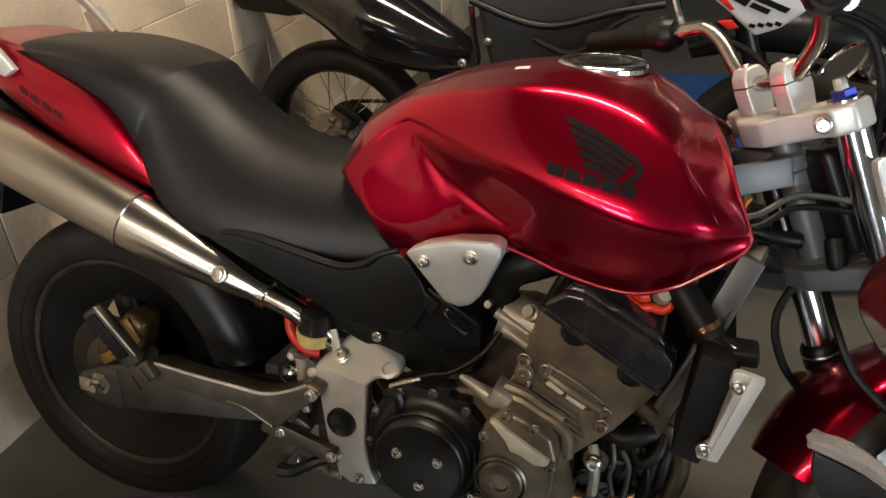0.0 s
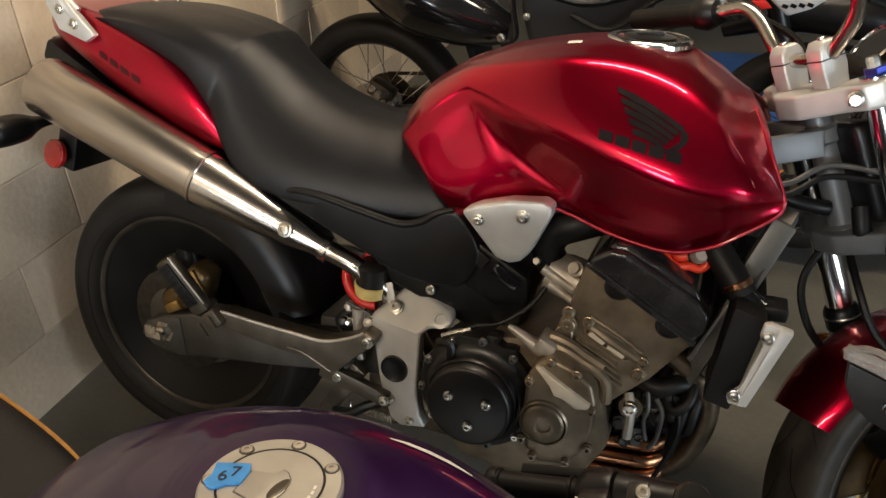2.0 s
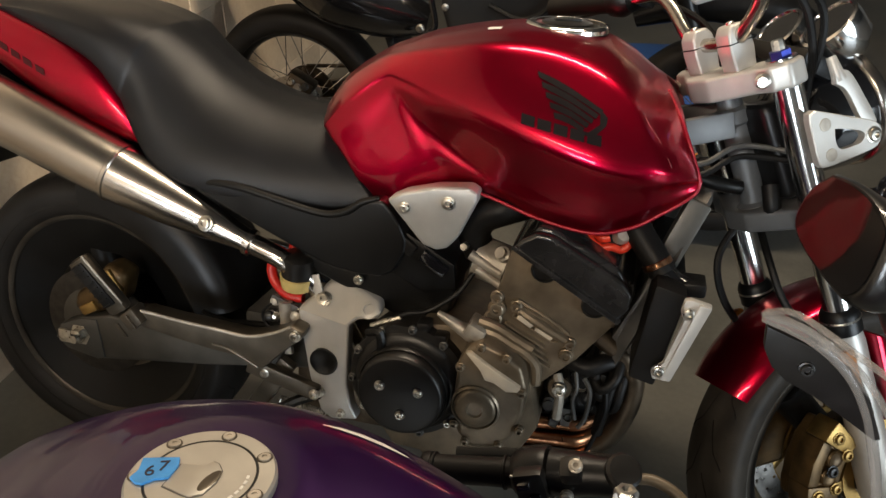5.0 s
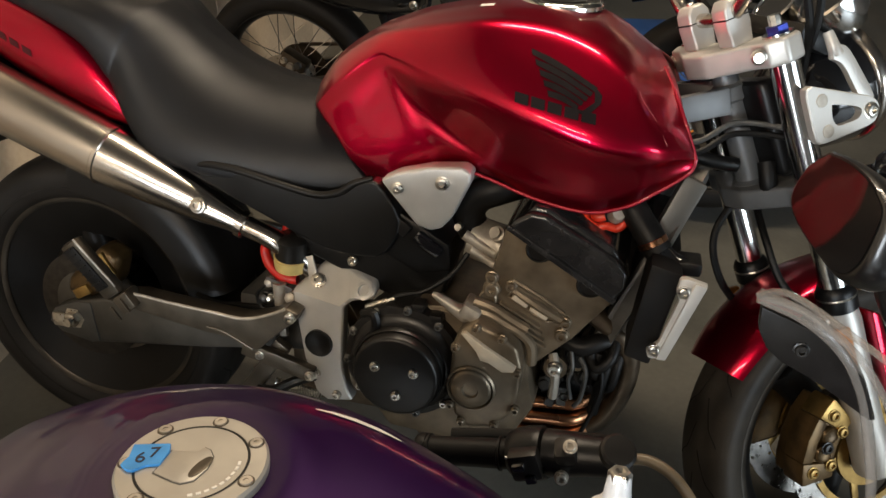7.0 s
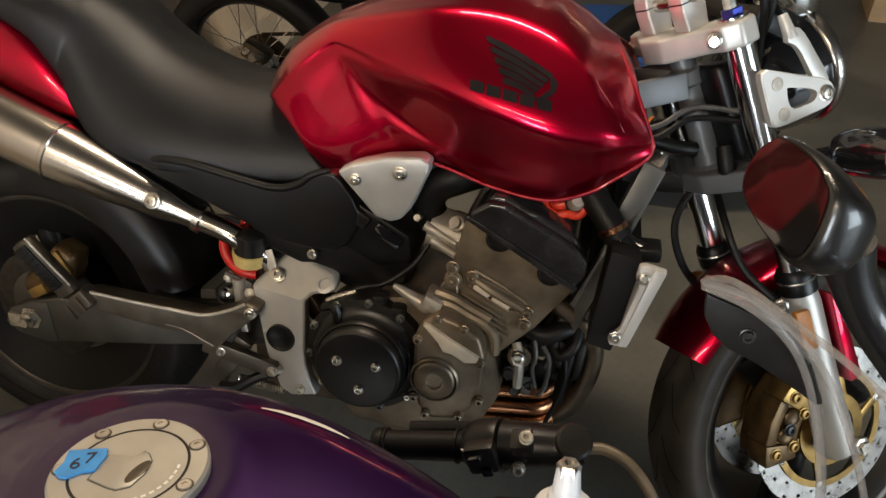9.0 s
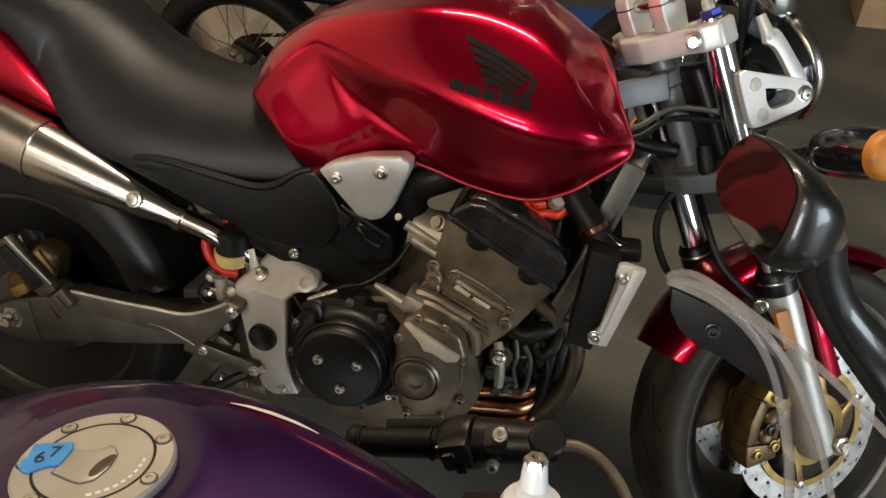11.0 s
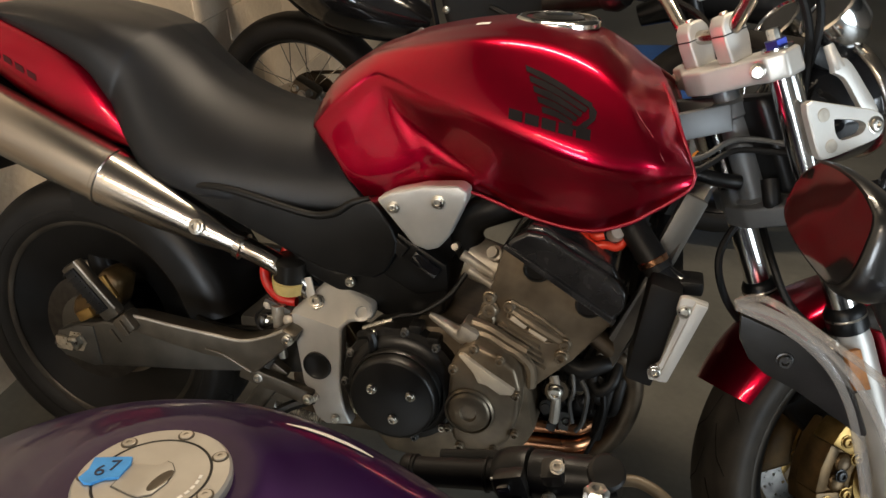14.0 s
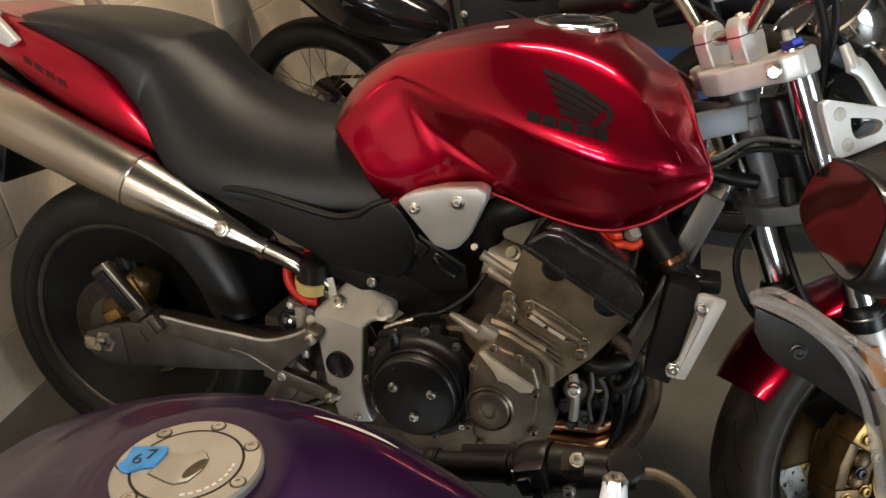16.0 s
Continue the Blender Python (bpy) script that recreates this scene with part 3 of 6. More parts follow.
# foot peg plate
plate_bm = slab([(0.496, 0.476), (0.545, 0.522), (0.562, 0.532), (0.600, 0.524), (0.646, 0.510), (0.654, 0.498), (0.648, 0.486), (0.612, 0.478), (0.596, 0.462), (0.591, 0.345), (0.598, 0.300), (0.610, 0.276), (0.560, 0.268), (0.540, 0.282), (0.520, 0.350)], -0.200, -0.172, 0.007, segs=3)
for v in plate_bm.verts:
    v.co.y += 0.85 * max(0, v.co.z - 0.470 - 0.25 * (v.co.x - 0.55))
plate = part("foot_peg_plate", plate_bm, SILVER, bike, "silver painted alloy foot peg plate", 20)
part("round_hole_cover", lathe([(0.026, -0.004), (0.026, 0.002), (0.023, 0.0025), (0.021, 0.001), (0, 0.001)], (0.549, -0.201, 0.386), (0, -1, 0), 28), BLACK, plate)
bolt(plate, (0.542, -0.178, 0.498), (0, -0.76, 0.65), r=0.011), bolt(plate, (0.508, -0.203, 0.441), r=0.009, material=GREYALLOY), bolt(plate, (0.540, -0.203, 0.322), r=0.008), bolt(plate, (0.580, -0.203, 0.285), r=0.007)
part("pivot_boss", lathe([(0.016, 0), (0.016, 0.004), (0.010, 0.005), (0.009, -0.006), (0, -0.006)], (0.632, -0.193, 0.497), (0, -0.76, 0.65), 24), SILVER, plate)

# swingarm
swing = part("swingarm", slab([(-0.068, 0.300), (-0.052, 0.332), (0.0, 0.352), (0.06, 0.366), (0.10, 0.364), (0.30, 0.385), (0.50, 0.41), (0.56, 0.39), (0.52, 0.33), (0.27, 0.292), (0.026, 0.262), (-0.045, 0.276)], -0.138, -0.105, 0.006, segs=3), SWING, bike, "dark grey swingarm")
part("swingarm_end", slab([(-0.070, 0.298), (-0.054, 0.330), (0.0, 0.350), (0.032, 0.352), (0.040, 0.268), (0.024, 0.262), (-0.045, 0.276)], -0.1405, -0.137, 0.001), GREYALLOY, swing)
part("swingarm_left", slab([(-0.050, 0.325), (-0.055, 0.290), (0.015, 0.250), (0.27, 0.288), (0.52, 0.33), (0.56, 0.40), (0.30, 0.385), (0.0, 0.338)], 0.105, 0.138, 0.009), GREYALLOY, swing)
part("cross_brace", box((0.40, 0, 0.38), (0.10, 0.23, 0.07), 0.01), GREYALLOY, swing)
part("axle_nut", lathe([(0.024, 0), (0.024, 0.004), (0.016, 0.005), (0.016, 0.016), (0.010, 0.018), (0.010, 0.026), (0, 0.026)], (-0.012, -0.137, 0.312), (0, -1, 0), 6), BOLTM, swing)
part("chain_adjuster", box((-0.045, -0.140, 0.306), (0.03, 0.012, 0.03), 0.004), BOLTM, swing)

# passenger peg hanger
hang_bm = slab([(0.167, 0.414), (0.176, 0.436), (0.207, 0.440), (0.282, 0.433), (0.356, 0.428), (0.416, 0.425), (0.465, 0.440), (0.500, 0.458), (0.523, 0.450), (0.516, 0.434), (0.478, 0.400), (0.441, 0.363), (0.422, 0.366), (0.395, 0.380), (0.340, 0.384), (0.277, 0.393), (0.190, 0.408)], -0.224, -0.184, 0.007, segs=2)
hang = part("peg_hanger", hang_bm, HANGER, bike, "bronze-grey alloy passenger peg hanger", 25)
# paler tube that paints the highlight on the hanger's top edge
part("hanger_edge_highlight", tube([(0.182, -0.222, 0.437), (0.207, -0.222, 0.439), (0.282, -0.222, 0.432), (0.356, -0.222, 0.427), (0.416, -0.222, 0.424), (0.465, -0.222, 0.439), (0.498, -0.222, 0.456)], 0.0030, 8, 5), CASTALLOY, hang)
part("web_edge", tube([(0.345, -0.224, 0.397), (0.375, -0.224, 0.393), (0.405, -0.224, 0.380), (0.432, -0.224, 0.366)], 0.0030, 8, 4), HANGER, hang)
part("hanger_leg", beam((0.405, -0.208, 0.36), (0.540, -0.205, 0.322), 0.030, 0.018, 0.005), HANGER, hang)
bolt(hang, (0.506, -0.222, 0.440), r=0.009), bolt(hang, (0.535, -0.215, 0.324), r=0.008), bolt(hang, (0.440, -0.215, 0.350), r=0.007)
PEG = Matrix.Translation((-0.016, 0, 0.012))


def shifted(bm, m):
    bm.transform(m)
    return bm


peg = part("passenger_peg", shifted(beam((0.120, -0.246, 0.527), (0.186, -0.230, 0.426), 0.040, 0.024, 0.008), PEG), HANGER, hang, "folded ribbed passenger peg")
part("peg_rubber", shifted(beam((0.124, -0.256, 0.518), (0.174, -0.243, 0.441), 0.026, 0.010, 0.003), PEG), HOSE, peg, "ribbed black rubber pad")
part("peg_edge", shifted(tube([(0.137, -0.257, 0.537), (0.160, -0.252, 0.503), (0.196, -0.242, 0.448)], 0.0018, 8, 3), PEG), CASTALLOY, peg)
for k in range(8):
    part("rib", shifted(beam((0.116 + 0.0066 * k, -0.2625 + 0.0016 * k, 0.509 - 0.0102 * k), (0.134 + 0.0066 * k, -0.2625 + 0.0016 * k, 0.521 - 0.0102 * k), 0.003, 0.003, 0.001), PEG), HOSE, peg)
part("peg_pivot", box((0.190, -0.222, 0.426), (0.036, 0.036, 0.036), 0.006, (0, 52, 0)), HANGER, hang)
for dx in (-0.008, 0.012):
    part("pivot_plate", beam((0.172 + dx, -0.243, 0.424 + dx), (0.190 + dx, -0.243, 0.400 + dx), 0.006, 0.004, 0.001), HANGER, hang)

# brake pedal, spring, reservoir, shock
part("brake_pedal", tube([(0.545, -0.19, 0.315), (0.50, -0.205, 0.300), (0.46, -0.21, 0.275), (0.43, -0.21, 0.27)], [0.010, 0.010, 0.011, 0.013], 8, 4), BLACK, bike)
part("heel_arm", beam((0.475, -0.185, 0.365), (0.400, -0.185, 0.255), 0.034, 0.02, 0.005), HANGER, bike)
coil = [(0.445 + 0.09 * k / 120, -0.17 + 0.008 * math.cos(k * 0.9), 0.266 - 0.012 * k / 120 + 0.008 * math.sin(k * 0.9)) for k in range(121)]
part("return_spring", tube(coil, 0.0018, 5, 1), BOLTM, bike)
res = part("brake_reservoir", lathe([(0.030, 0), (0.031, 0.022), (0.029, 0.03), (0.029, 0.055), (0.022, 0.06), (0, 0.06)], (0.485, -0.155, 0.510), (0.1, -0.15, 1), 24), COVERBLACK, bike, "black brake fluid reservoir with a yellow body")
part("fluid_body", lathe([(0.024, 0), (0.030, 0.004), (0.0318, 0.018), (0.0318, 0.026), (0.028, 0.027)], (0.484, -0.157, 0.503), (0.1, -0.15, 1), 24), YELLOW, res)
part("reservoir_stay", beam((0.520, -0.165, 0.535), (0.535, -0.175, 0.49), 0.016, 0.004, 0.001), SILVER, res)
part("shock_spring", tube([(0.445, -0.12, 0.600), (0.47, -0.135, 0.575), (0.455, -0.14, 0.545), (0.425, -0.135, 0.530), (0.43, -0.14, 0.500), (0.46, -0.15, 0.480), (0.49, -0.15, 0.478)], 0.0095, 10, 6), REDPLASTIC, bike, "red coil of the rear shock")
part("shock_body", tube([(0.52, -0.05, 0.62), (0.50, -0.05, 0.40)], 0.035, 16, 1), COVERBLACK, bike)
part("brake_hose", tube([(0.475, -0.15, 0.49), (0.45, -0.16, 0.43), (0.40, -0.15, 0.41), (0.33, -0.14, 0.40), (0.27, -0.13, 0.405)], 0.005, 8, 6), HOSE, bike)
mc = part("rear_master_cylinder", tube([(0.462, -0.165, 0.475), (0.462, -0.165, 0.425), (0.464, -0.165, 0.395)], [0.013, 0.011, 0.006], 12, 3), CASTALLOY, bike)
for c, r, mtl in (((0.440, -0.160, 0.470), 0.008, CASTALLOY), ((0.486, -0.172, 0.452), 0.010, CASTALLOY), ((0.448, -0.178, 0.448), 0.006, BOLTM), ((0.478, -0.178, 0.418), 0.007, GREYALLOY), ((0.430, -0.166, 0.440), 0.009, COVERBLACK)):
    part("hose_fitting", lathe([(r * 1.3, -0.02), (r * 1.3, -0.004), (r, -0.003), (r, 0.007), (r * 0.6, 0.009), (0, 0.009)], c, (0.1, -1, 0.25), 6 if mtl is BOLTM else 14), mtl, mc)
part("switch_bracket", beam((0.436, -0.165, 0.478), (0.486, -0.168, 0.462), 0.014, 0.004, 0.001), GREYALLOY, mc)
part("switch_lead", tube([(0.440, -0.166, 0.470), (0.420, -0.172, 0.450), (0.430, -0.174, 0.425), (0.470, -0.172, 0.415), (0.500, -0.165, 0.432)], 0.003, 6, 5), HOSE, mc)
part("clevis", beam((0.464, -0.168, 0.402), (0.470, -0.172, 0.372), 0.014, 0.012, 0.003), CASTALLOY, mc)
part("rubber_boot", tube([(0.463, -0.165, 0.430), (0.464, -0.165, 0.405)], 0.013, 12, 1), HOSE, mc)
bolt(bike, (0.606, -0.178, 0.543), r=0.007)


# ---- wheels ----
def wheel(name, centre, turn, r, width, spokes, label, deep=0.0):
    """A cast wheel with tyre, rim and spokes; turn is applied last."""
    w2 = width / 2
    c = Vector(centre)
    rr = r - width * 0.48
    prof = [(rr - 0.006, -w2 * 0.72), (rr + 0.012, -w2 * 0.90), (rr + width * 0.25, -w2 * 0.99), (rr + width * 0.36, -w2 * 0.90), (rr + width * 0.44, -w2 * 0.62), (r - 0.003, -w2 * 0.3), (r, 0)]
    prof = prof + [(a, -b) for a, b in prof[-2::-1]]
    def done(bm):
        bm.transform(turn)
        return bm
    tyre = part("tyre", done(lathe([(p.x, p.y) for p in curve([(a, b, 0) for a, b in prof], 3)], c, (0, 1, 0), 96)), BROWNRUBBER if "front" in name else RUBBER, bike, label + " tyre")
    tyre.name = name
    line = curve([(a, b, 0) for a, b in prof], 3)
    for k in range(20):
        for sgn in (-1, 1):
            a0 = 2 * math.pi * (k + (0.5 if sgn > 0 else 0)) / 20
            pts = []
            for q in range(6):
                p = line[len(line) // 2 - 1 - int(q * 1.3)]
                a = a0 + 0.070 * q - 0.004 * q * q
                pts.append(c + V((p.x - 0.0004) * math.cos(a), sgn * -p.y if p.y < 0 else sgn * p.y, (p.x - 0.0004) * math.sin(a)))
            part("tread_groove", done(tube(pts, 0.0014, 4, 3)), GROOVE, tyre)
    rim = [(rr - 0.004, -w2 * 0.74), (rr - 0.001, -w2 * 0.74), (rr + 0.002, -w2 * 0.70), (rr - 0.008, -w2 * 0.62), (rr - 0.022, -w2 * 0.40), (rr - 0.026 - deep, 0)]
    rim = rim + [(a, -b) for a, b in rim[-2::-1]] + [(rr - 0.040 - deep, w2 * 0.3), (rr - 0.040 - deep, -w2 * 0.3), (rr - 0.018, -w2 * 0.66), (rr - 0.004, -w2 * 0.74)]
    rim_ob = part("rim", done(lathe(rim, c, (0, 1, 0), 80)), RIM, tyre, "dark painted cast rim")
    for sgn in (-1, 1):
        part("rim_lip", done(lathe([(rr - 0.010, sgn * w2 * 0.74), (rr - 0.003, sgn * w2 * 0.80), (rr + 0.003, sgn * w2 * 0.80), (rr + 0.006, sgn * w2 * 0.74)], c, (0, 1, 0), 80)), RIMLIP, rim_ob, "rolled rim lip with its highlight put into the colour")
        part("bead_ring", done(lathe([(rr + 0.020, sgn * w2 * 0.90), (rr + 0.022, sgn * w2 * 0.955), (rr + 0.026, sgn * w2 * 0.96), (rr + 0.029, sgn * w2 * 0.93)], c, (0, 1, 0), 80)), GROOVE, tyre)
    part("hub", done(lathe([(0.02, -0.075), (0.035, -0.07), (0.045, -0.04), (0.04, 0), (0.045, 0.04), (0.035, 0.07), (0.02, 0.075)], c, (0, 1, 0), 32)), RIM, tyre)
    for k in range(spokes):
        a = 2 * math.pi * k / spokes + (1.8 if deep else 0.3)
        u = V(math.cos(a), 0, math.sin(a))
        part("spoke", done(tube([c + u * 0.03, c + u * 0.07, c + u * (rr * 0.75), c + u * (rr - 0.022)], [0.045, 0.032, 0.034, 0.052], 10, 4)), RIM, tyre)
    return tyre


def disc(parent, c, r0, r1, y, turn, material, holes=True, name="brake_disc"):
    """A drilled brake disc: a ring with holes cut through between two radii."""
    bm = bmesh.new()
    n, t = 60, 0.0025
    radii = [r0, r0 + (r1 - r0) * 0.25, r0 + (r1 - r0) * 0.5, r0 + (r1 - r0) * 0.75, r1]
    for sgn in (-1, 1):
        vs = [[bm.verts.new((c[0] + q * math.cos(a), c[1] + y + sgn * t, c[2] + q * math.sin(a))) for a in (2 * math.pi * k / n for k in range(n))] for q in radii]
        for i in range(4):
            for k in range(n):
                if holes and (i * 2 + k) % 5 == 0 and i in (0, 1, 2, 3):
                    quad = (vs[i][k], vs[i][(k + 1) % n], vs[i + 1][(k + 1) % n], vs[i + 1][k])
                    f = bm.faces.new(quad)
                    f.normal_update()
                    g = bmesh.ops.inset_individual(bm, faces=[f], thickness=0.0030, use_even_offset=True)
                    bm.faces.remove(f)
                else:
                    bm.faces.new((vs[i][k], vs[i][(k + 1) % n], vs[i + 1][(k + 1) % n], vs[i + 1][k]))
    bm.transform(turn)
    return part(name, bm, material, parent, "drilled steel brake disc")


def arc(prof, centre, a0, a1, n=28, taper=None):
    """Sweeps (radius, y) pairs round a wheel's axle from angle a0 to a1 (degrees from ahead, upwards)."""
    rows = []
    for k in range(n + 1):
        a = radians(a0 + (a1 - a0) * k / n)
        t = taper(k / n) if taper else 1
        rows.append([Vector(centre) + V(r * math.cos(a), y * t, r * math.sin(a)) for r, y in prof])
    bm = bmesh.new()
    return skin(bm, rows, True, True)


NO = Matrix()
rear = wheel("rear_wheel", (-0.012, 0, 0.315), NO, 0.317, 0.180, 3, "wide black rear", 0.055)
# dark sprocket and carrier, added to darken the bright gap between the spokes
part("sprocket", lathe([(0.03, -0.004), (0.118, -0.004), (0.118, 0.004), (0.03, 0.004), (0.03, -0.004)], (-0.012, 0.098, 0.315), (0, 1, 0), 44), RIM, rear)
part("sprocket_carrier", lathe([(0.02, -0.03), (0.085, -0.02), (0.09, 0.0), (0.02, 0.004)], (-0.012, 0.085, 0.315), (0, 1, 0), 32), RIM, rear)
part("chain_guard", slab([(0.0, 0.440), (0.06, 0.455), (0.30, 0.470), (0.42, 0.450), (0.42, 0.415), (0.25, 0.425), (0.02, 0.405)], 0.100, 0.118, 0.004), BLACK, bike)
part("chain", tube([(-0.012, 0.098, 0.435), (0.30, 0.098, 0.430), (0.53, 0.098, 0.42), (0.56, 0.098, 0.40), (0.53, 0.098, 0.37), (0.30, 0.098, 0.28), (-0.012, 0.098, 0.198)], 0.008, 6, 3), DARKPIPE, bike)
disc(rear, (-0.012, 0, 0.315), 0.075, 0.118, -0.082, NO, REARDISC, False)
part("disc_carrier", lathe([(0.078, -0.002), (0.05, -0.004), (0.03, -0.006), (0.0, -0.006)], (-0.012, -0.088, 0.315), (0, 1, 0), 24), SWING, rear)
cal = part("rear_caliper", slab([(-0.03, 0.36), (0.02, 0.355), (0.085, 0.39), (0.105, 0.455), (0.06, 0.475), (0.02, 0.42), (-0.02, 0.40)], -0.130, -0.070, 0.018, segs=3), GOLDDARK, bike, "dull gold rear brake caliper")
part("caliper_cap", box((0.078, -0.131, 0.440), (0.016, 0.010, 0.052), 0.004, (0, -32, 0)), GOLD, cal)
part("caliper_slide", box((0.012, -0.131, 0.372), (0.040, 0.010, 0.022), 0.004, (0, -28, 0)), GOLD, cal)
part("hugger", arc([(0.255, -0.102), (0.300, -0.106), (0.332, -0.100), (0.345, -0.080), (0.349, -0.04), (0.350, 0.0), (0.349, 0.04), (0.345, 0.080), (0.332, 0.100), (0.255, 0.102), (0.290, 0.100), (0.328, 0.090), (0.344, 0.0), (0.328, -0.090), (0.290, -0.100)], (-0.012, 0, 0.315), 14, 88), HUGGER, bike, "satin black rear hugger", 60)

# engine
eng = part("crankcase", slab([(0.615, 0.330), (0.625, 0.440), (0.680, 0.490), (0.780, 0.500), (0.860, 0.480), (0.915, 0.420), (0.935, 0.330), (0.900, 0.262), (0.800, 0.235), (0.680, 0.240)], -0.205, 0.205, 0.012), ENGINE, bike, "dark bronze painted four-cylinder engine")
part("oil_pan", slab([(0.70, 0.262), (0.90, 0.268), (0.885, 0.205), (0.86, 0.190), (0.74, 0.188), (0.715, 0.205)], -0.16, 0.16, 0.010), ENGINE, eng)
for k in range(5):
    part("pan_fin", beam((0.800 + 0.022 * k, -0.165, 0.262), (0.805 + 0.021 * k, -0.165, 0.205), 0.005, 0.02, 0.002), ENGINE, eng)
cyl = part("cylinder_block", slab([(0.845, 0.462), (0.846, 0.560), (0.868, 0.650), (0.905, 0.668), (1.030, 0.600), (1.046, 0.548), (0.985, 0.466), (0.915, 0.395), (0.872, 0.420)], -0.196, 0.196, 0.008), ENGINE, eng)
camc = part("cam_cover", slab([(0.872, 0.650), (0.880, 0.664), (0.905, 0.680), (0.930, 0.678), (0.985, 0.648), (1.040, 0.618), (1.058, 0.598), (1.056, 0.572), (1.040, 0.552), (0.955, 0.606)], -0.213, 0.213, 0.008, segs=3), CAMCOVER, eng, "dark satin cam cover")
part("cover_crown", slab([(0.892, 0.668), (0.908, 0.688), (0.930, 0.686), (0.960, 0.668), (0.978, 0.664), (1.034, 0.632), (1.054, 0.604), (1.046, 0.588), (0.980, 0.628)], -0.200, 0.200, 0.010, segs=3), CAMCOVER, camc)
part("cover_flange", slab([(0.868, 0.650), (0.874, 0.656), (1.046, 0.556), (1.041, 0.547)], -0.216, 0.216, 0.002), CAMCOVER, camc)
for x, z in ((0.921, 0.616), (1.003, 0.568)):
    part("cam_plug", lathe([(0.021, 0), (0.021, 0.006), (0.018, 0.008), (0.016, 0.005), (0, 0.005)], (x, -0.199, z + 0.002), (0, -1, 0), 24), COVERBLACK, camc)
# raised rail and the light plates under it
part("head_rail", tube([(0.882, -0.200, 0.545), (0.925, -0.203, 0.522), (0.972, -0.200, 0.497)], 0.0075, 8, 4), ENGINE, cyl)
part("head_rail", tube([(0.884, -0.199, 0.559), (0.930, -0.199, 0.536), (0.968, -0.199, 0.512)], 0.004, 8, 4), ENGINE, cyl)
part("light_plate", slab([(0.883, 0.530), (0.893, 0.541), (0.918, 0.528), (0.908, 0.516)], -0.207, -0.190, 0.002), PALE, cyl)
part("light_plate", slab([(0.913, 0.5135), (0.923, 0.5255), (0.950, 0.512), (0.941, 0.499)], -0.207, -0.190, 0.002), PALE, cyl)
part("slot_frame", tube([(0.878, -0.199, 0.530), (0.892, -0.199, 0.546), (0.956, -0.199, 0.514), (0.943, -0.199, 0.494), (0.878, -0.199, 0.530)], 0.0028, 8, 3), ENGINE, cyl)
part("head_mark", slab([(0.905, 0.490), (0.925, 0.480), (0.921, 0.472), (0.901, 0.482)], -0.1985, -0.190, 0.001), GREYALLOY, cyl)
for k in range(4):
    part("cooling_rib", beam((0.866 + 0.004 * k, -0.200, 0.518 - 0.012 * k), (0.932 + 0.004 * k, -0.200, 0.484 - 0.012 * k), 0.004, 0.014, 0.0015), ENGINE, cyl)
for x, z, r in ((0.882, 0.549, 0.008), (0.972, 0.497, 0.008), (0.851, 0.540, 0.012), (0.968, 0.474, 0.010), (0.842, 0.497, 0.008), (0.850, 0.560, 0.009)):
    bolt(cyl, (x, -0.200, z), r=r, h=0.010, material=ENGINE)
part("core_plug", lathe([(0.015, 0), (0.015, 0.010), (0.012, 0.012), (0.010, 0.006), (0, 0.006)], (0.846, -0.195, 0.523), (0, -1, 0), 24), ENGINE, cyl)

# clutch side
cl_c = V(0.712, 0, 0.392)
flange = part("clutch_flange", lathe([(0.104, 0.150), (0.104, 0.222), (0.1025, 0.226), (0.092, 0.228), (0.088, 0.233), (0.076, 0.236), (0, 0.236)], cl_c, (0, -1, 0), 56), COVERBLACK, eng, "satin black clutch housing")
for k in range(11):
    a = radians(20 + 33 * k)
    bolt(flange, (cl_c.x + 0.099 * math.cos(a), -0.226, cl_c.z + 0.099 * math.sin(a)), r=0.006, h=0.008, material=GREYALLOY if k % 3 else BOLTM)
clutch = part("clutch_cover", lathe([(0.079, 0.230), (0.079, 0.244), (0.0765, 0.248), (0.074, 0.247), (0.073, 0.262), (0.070, 0.2655), (0.066, 0.2665), (0.0, 0.267)], cl_c + V(-0.003, 0, -0.006), (0, -1, 0), 64), COVERBLACK, eng, "round satin black clutch cover")
for x, z in ((0.676, 0.402), (0.742, 0.400), (0.712, 0.352)):
    bolt(clutch, (x, -0.268, z), r=0.007, h=0.006)
part("cable_arm", tube([(0.640, -0.22, 0.47), (0.665, -0.235, 0.480), (0.668, -0.235, 0.44)], 0.008, 8, 4), BLACK, eng)
for x, z in ((0.690, 0.487), (0.735, 0.497), (0.765, 0.480)):
    part("case_lug", box((x, -0.212, z), (0.022, 0.03, 0.016), 0.005), COVERBLACK, eng)

# generator side cover with round cap and pale plate
gen = part("pulse_cover", slab([(0.800, 0.455), (0.812, 0.482), (0.838, 0.498), (0.872, 0.486), (0.905, 0.462), (0.914, 0.430), (0.912, 0.378), (0.900, 0.335), (0.872, 0.305), (0.830, 0.298), (0.806, 0.320), (0.795, 0.378)], -0.246, -0.15, 0.009, segs=3), ENGINE, eng, "dark bronze cover with a round cap")
part("round_cap", lathe([(0.041, 0.240), (0.041, 0.249), (0.038, 0.252), (0.036, 0.248), (0.034, 0.252), (0.030, 0.255), (0.014, 0.256), (0.012, 0.252), (0.006, 0.252), (0, 0.252)], (0.834, 0, 0.378), (0, -1, 0), 40), ENGINE, gen)
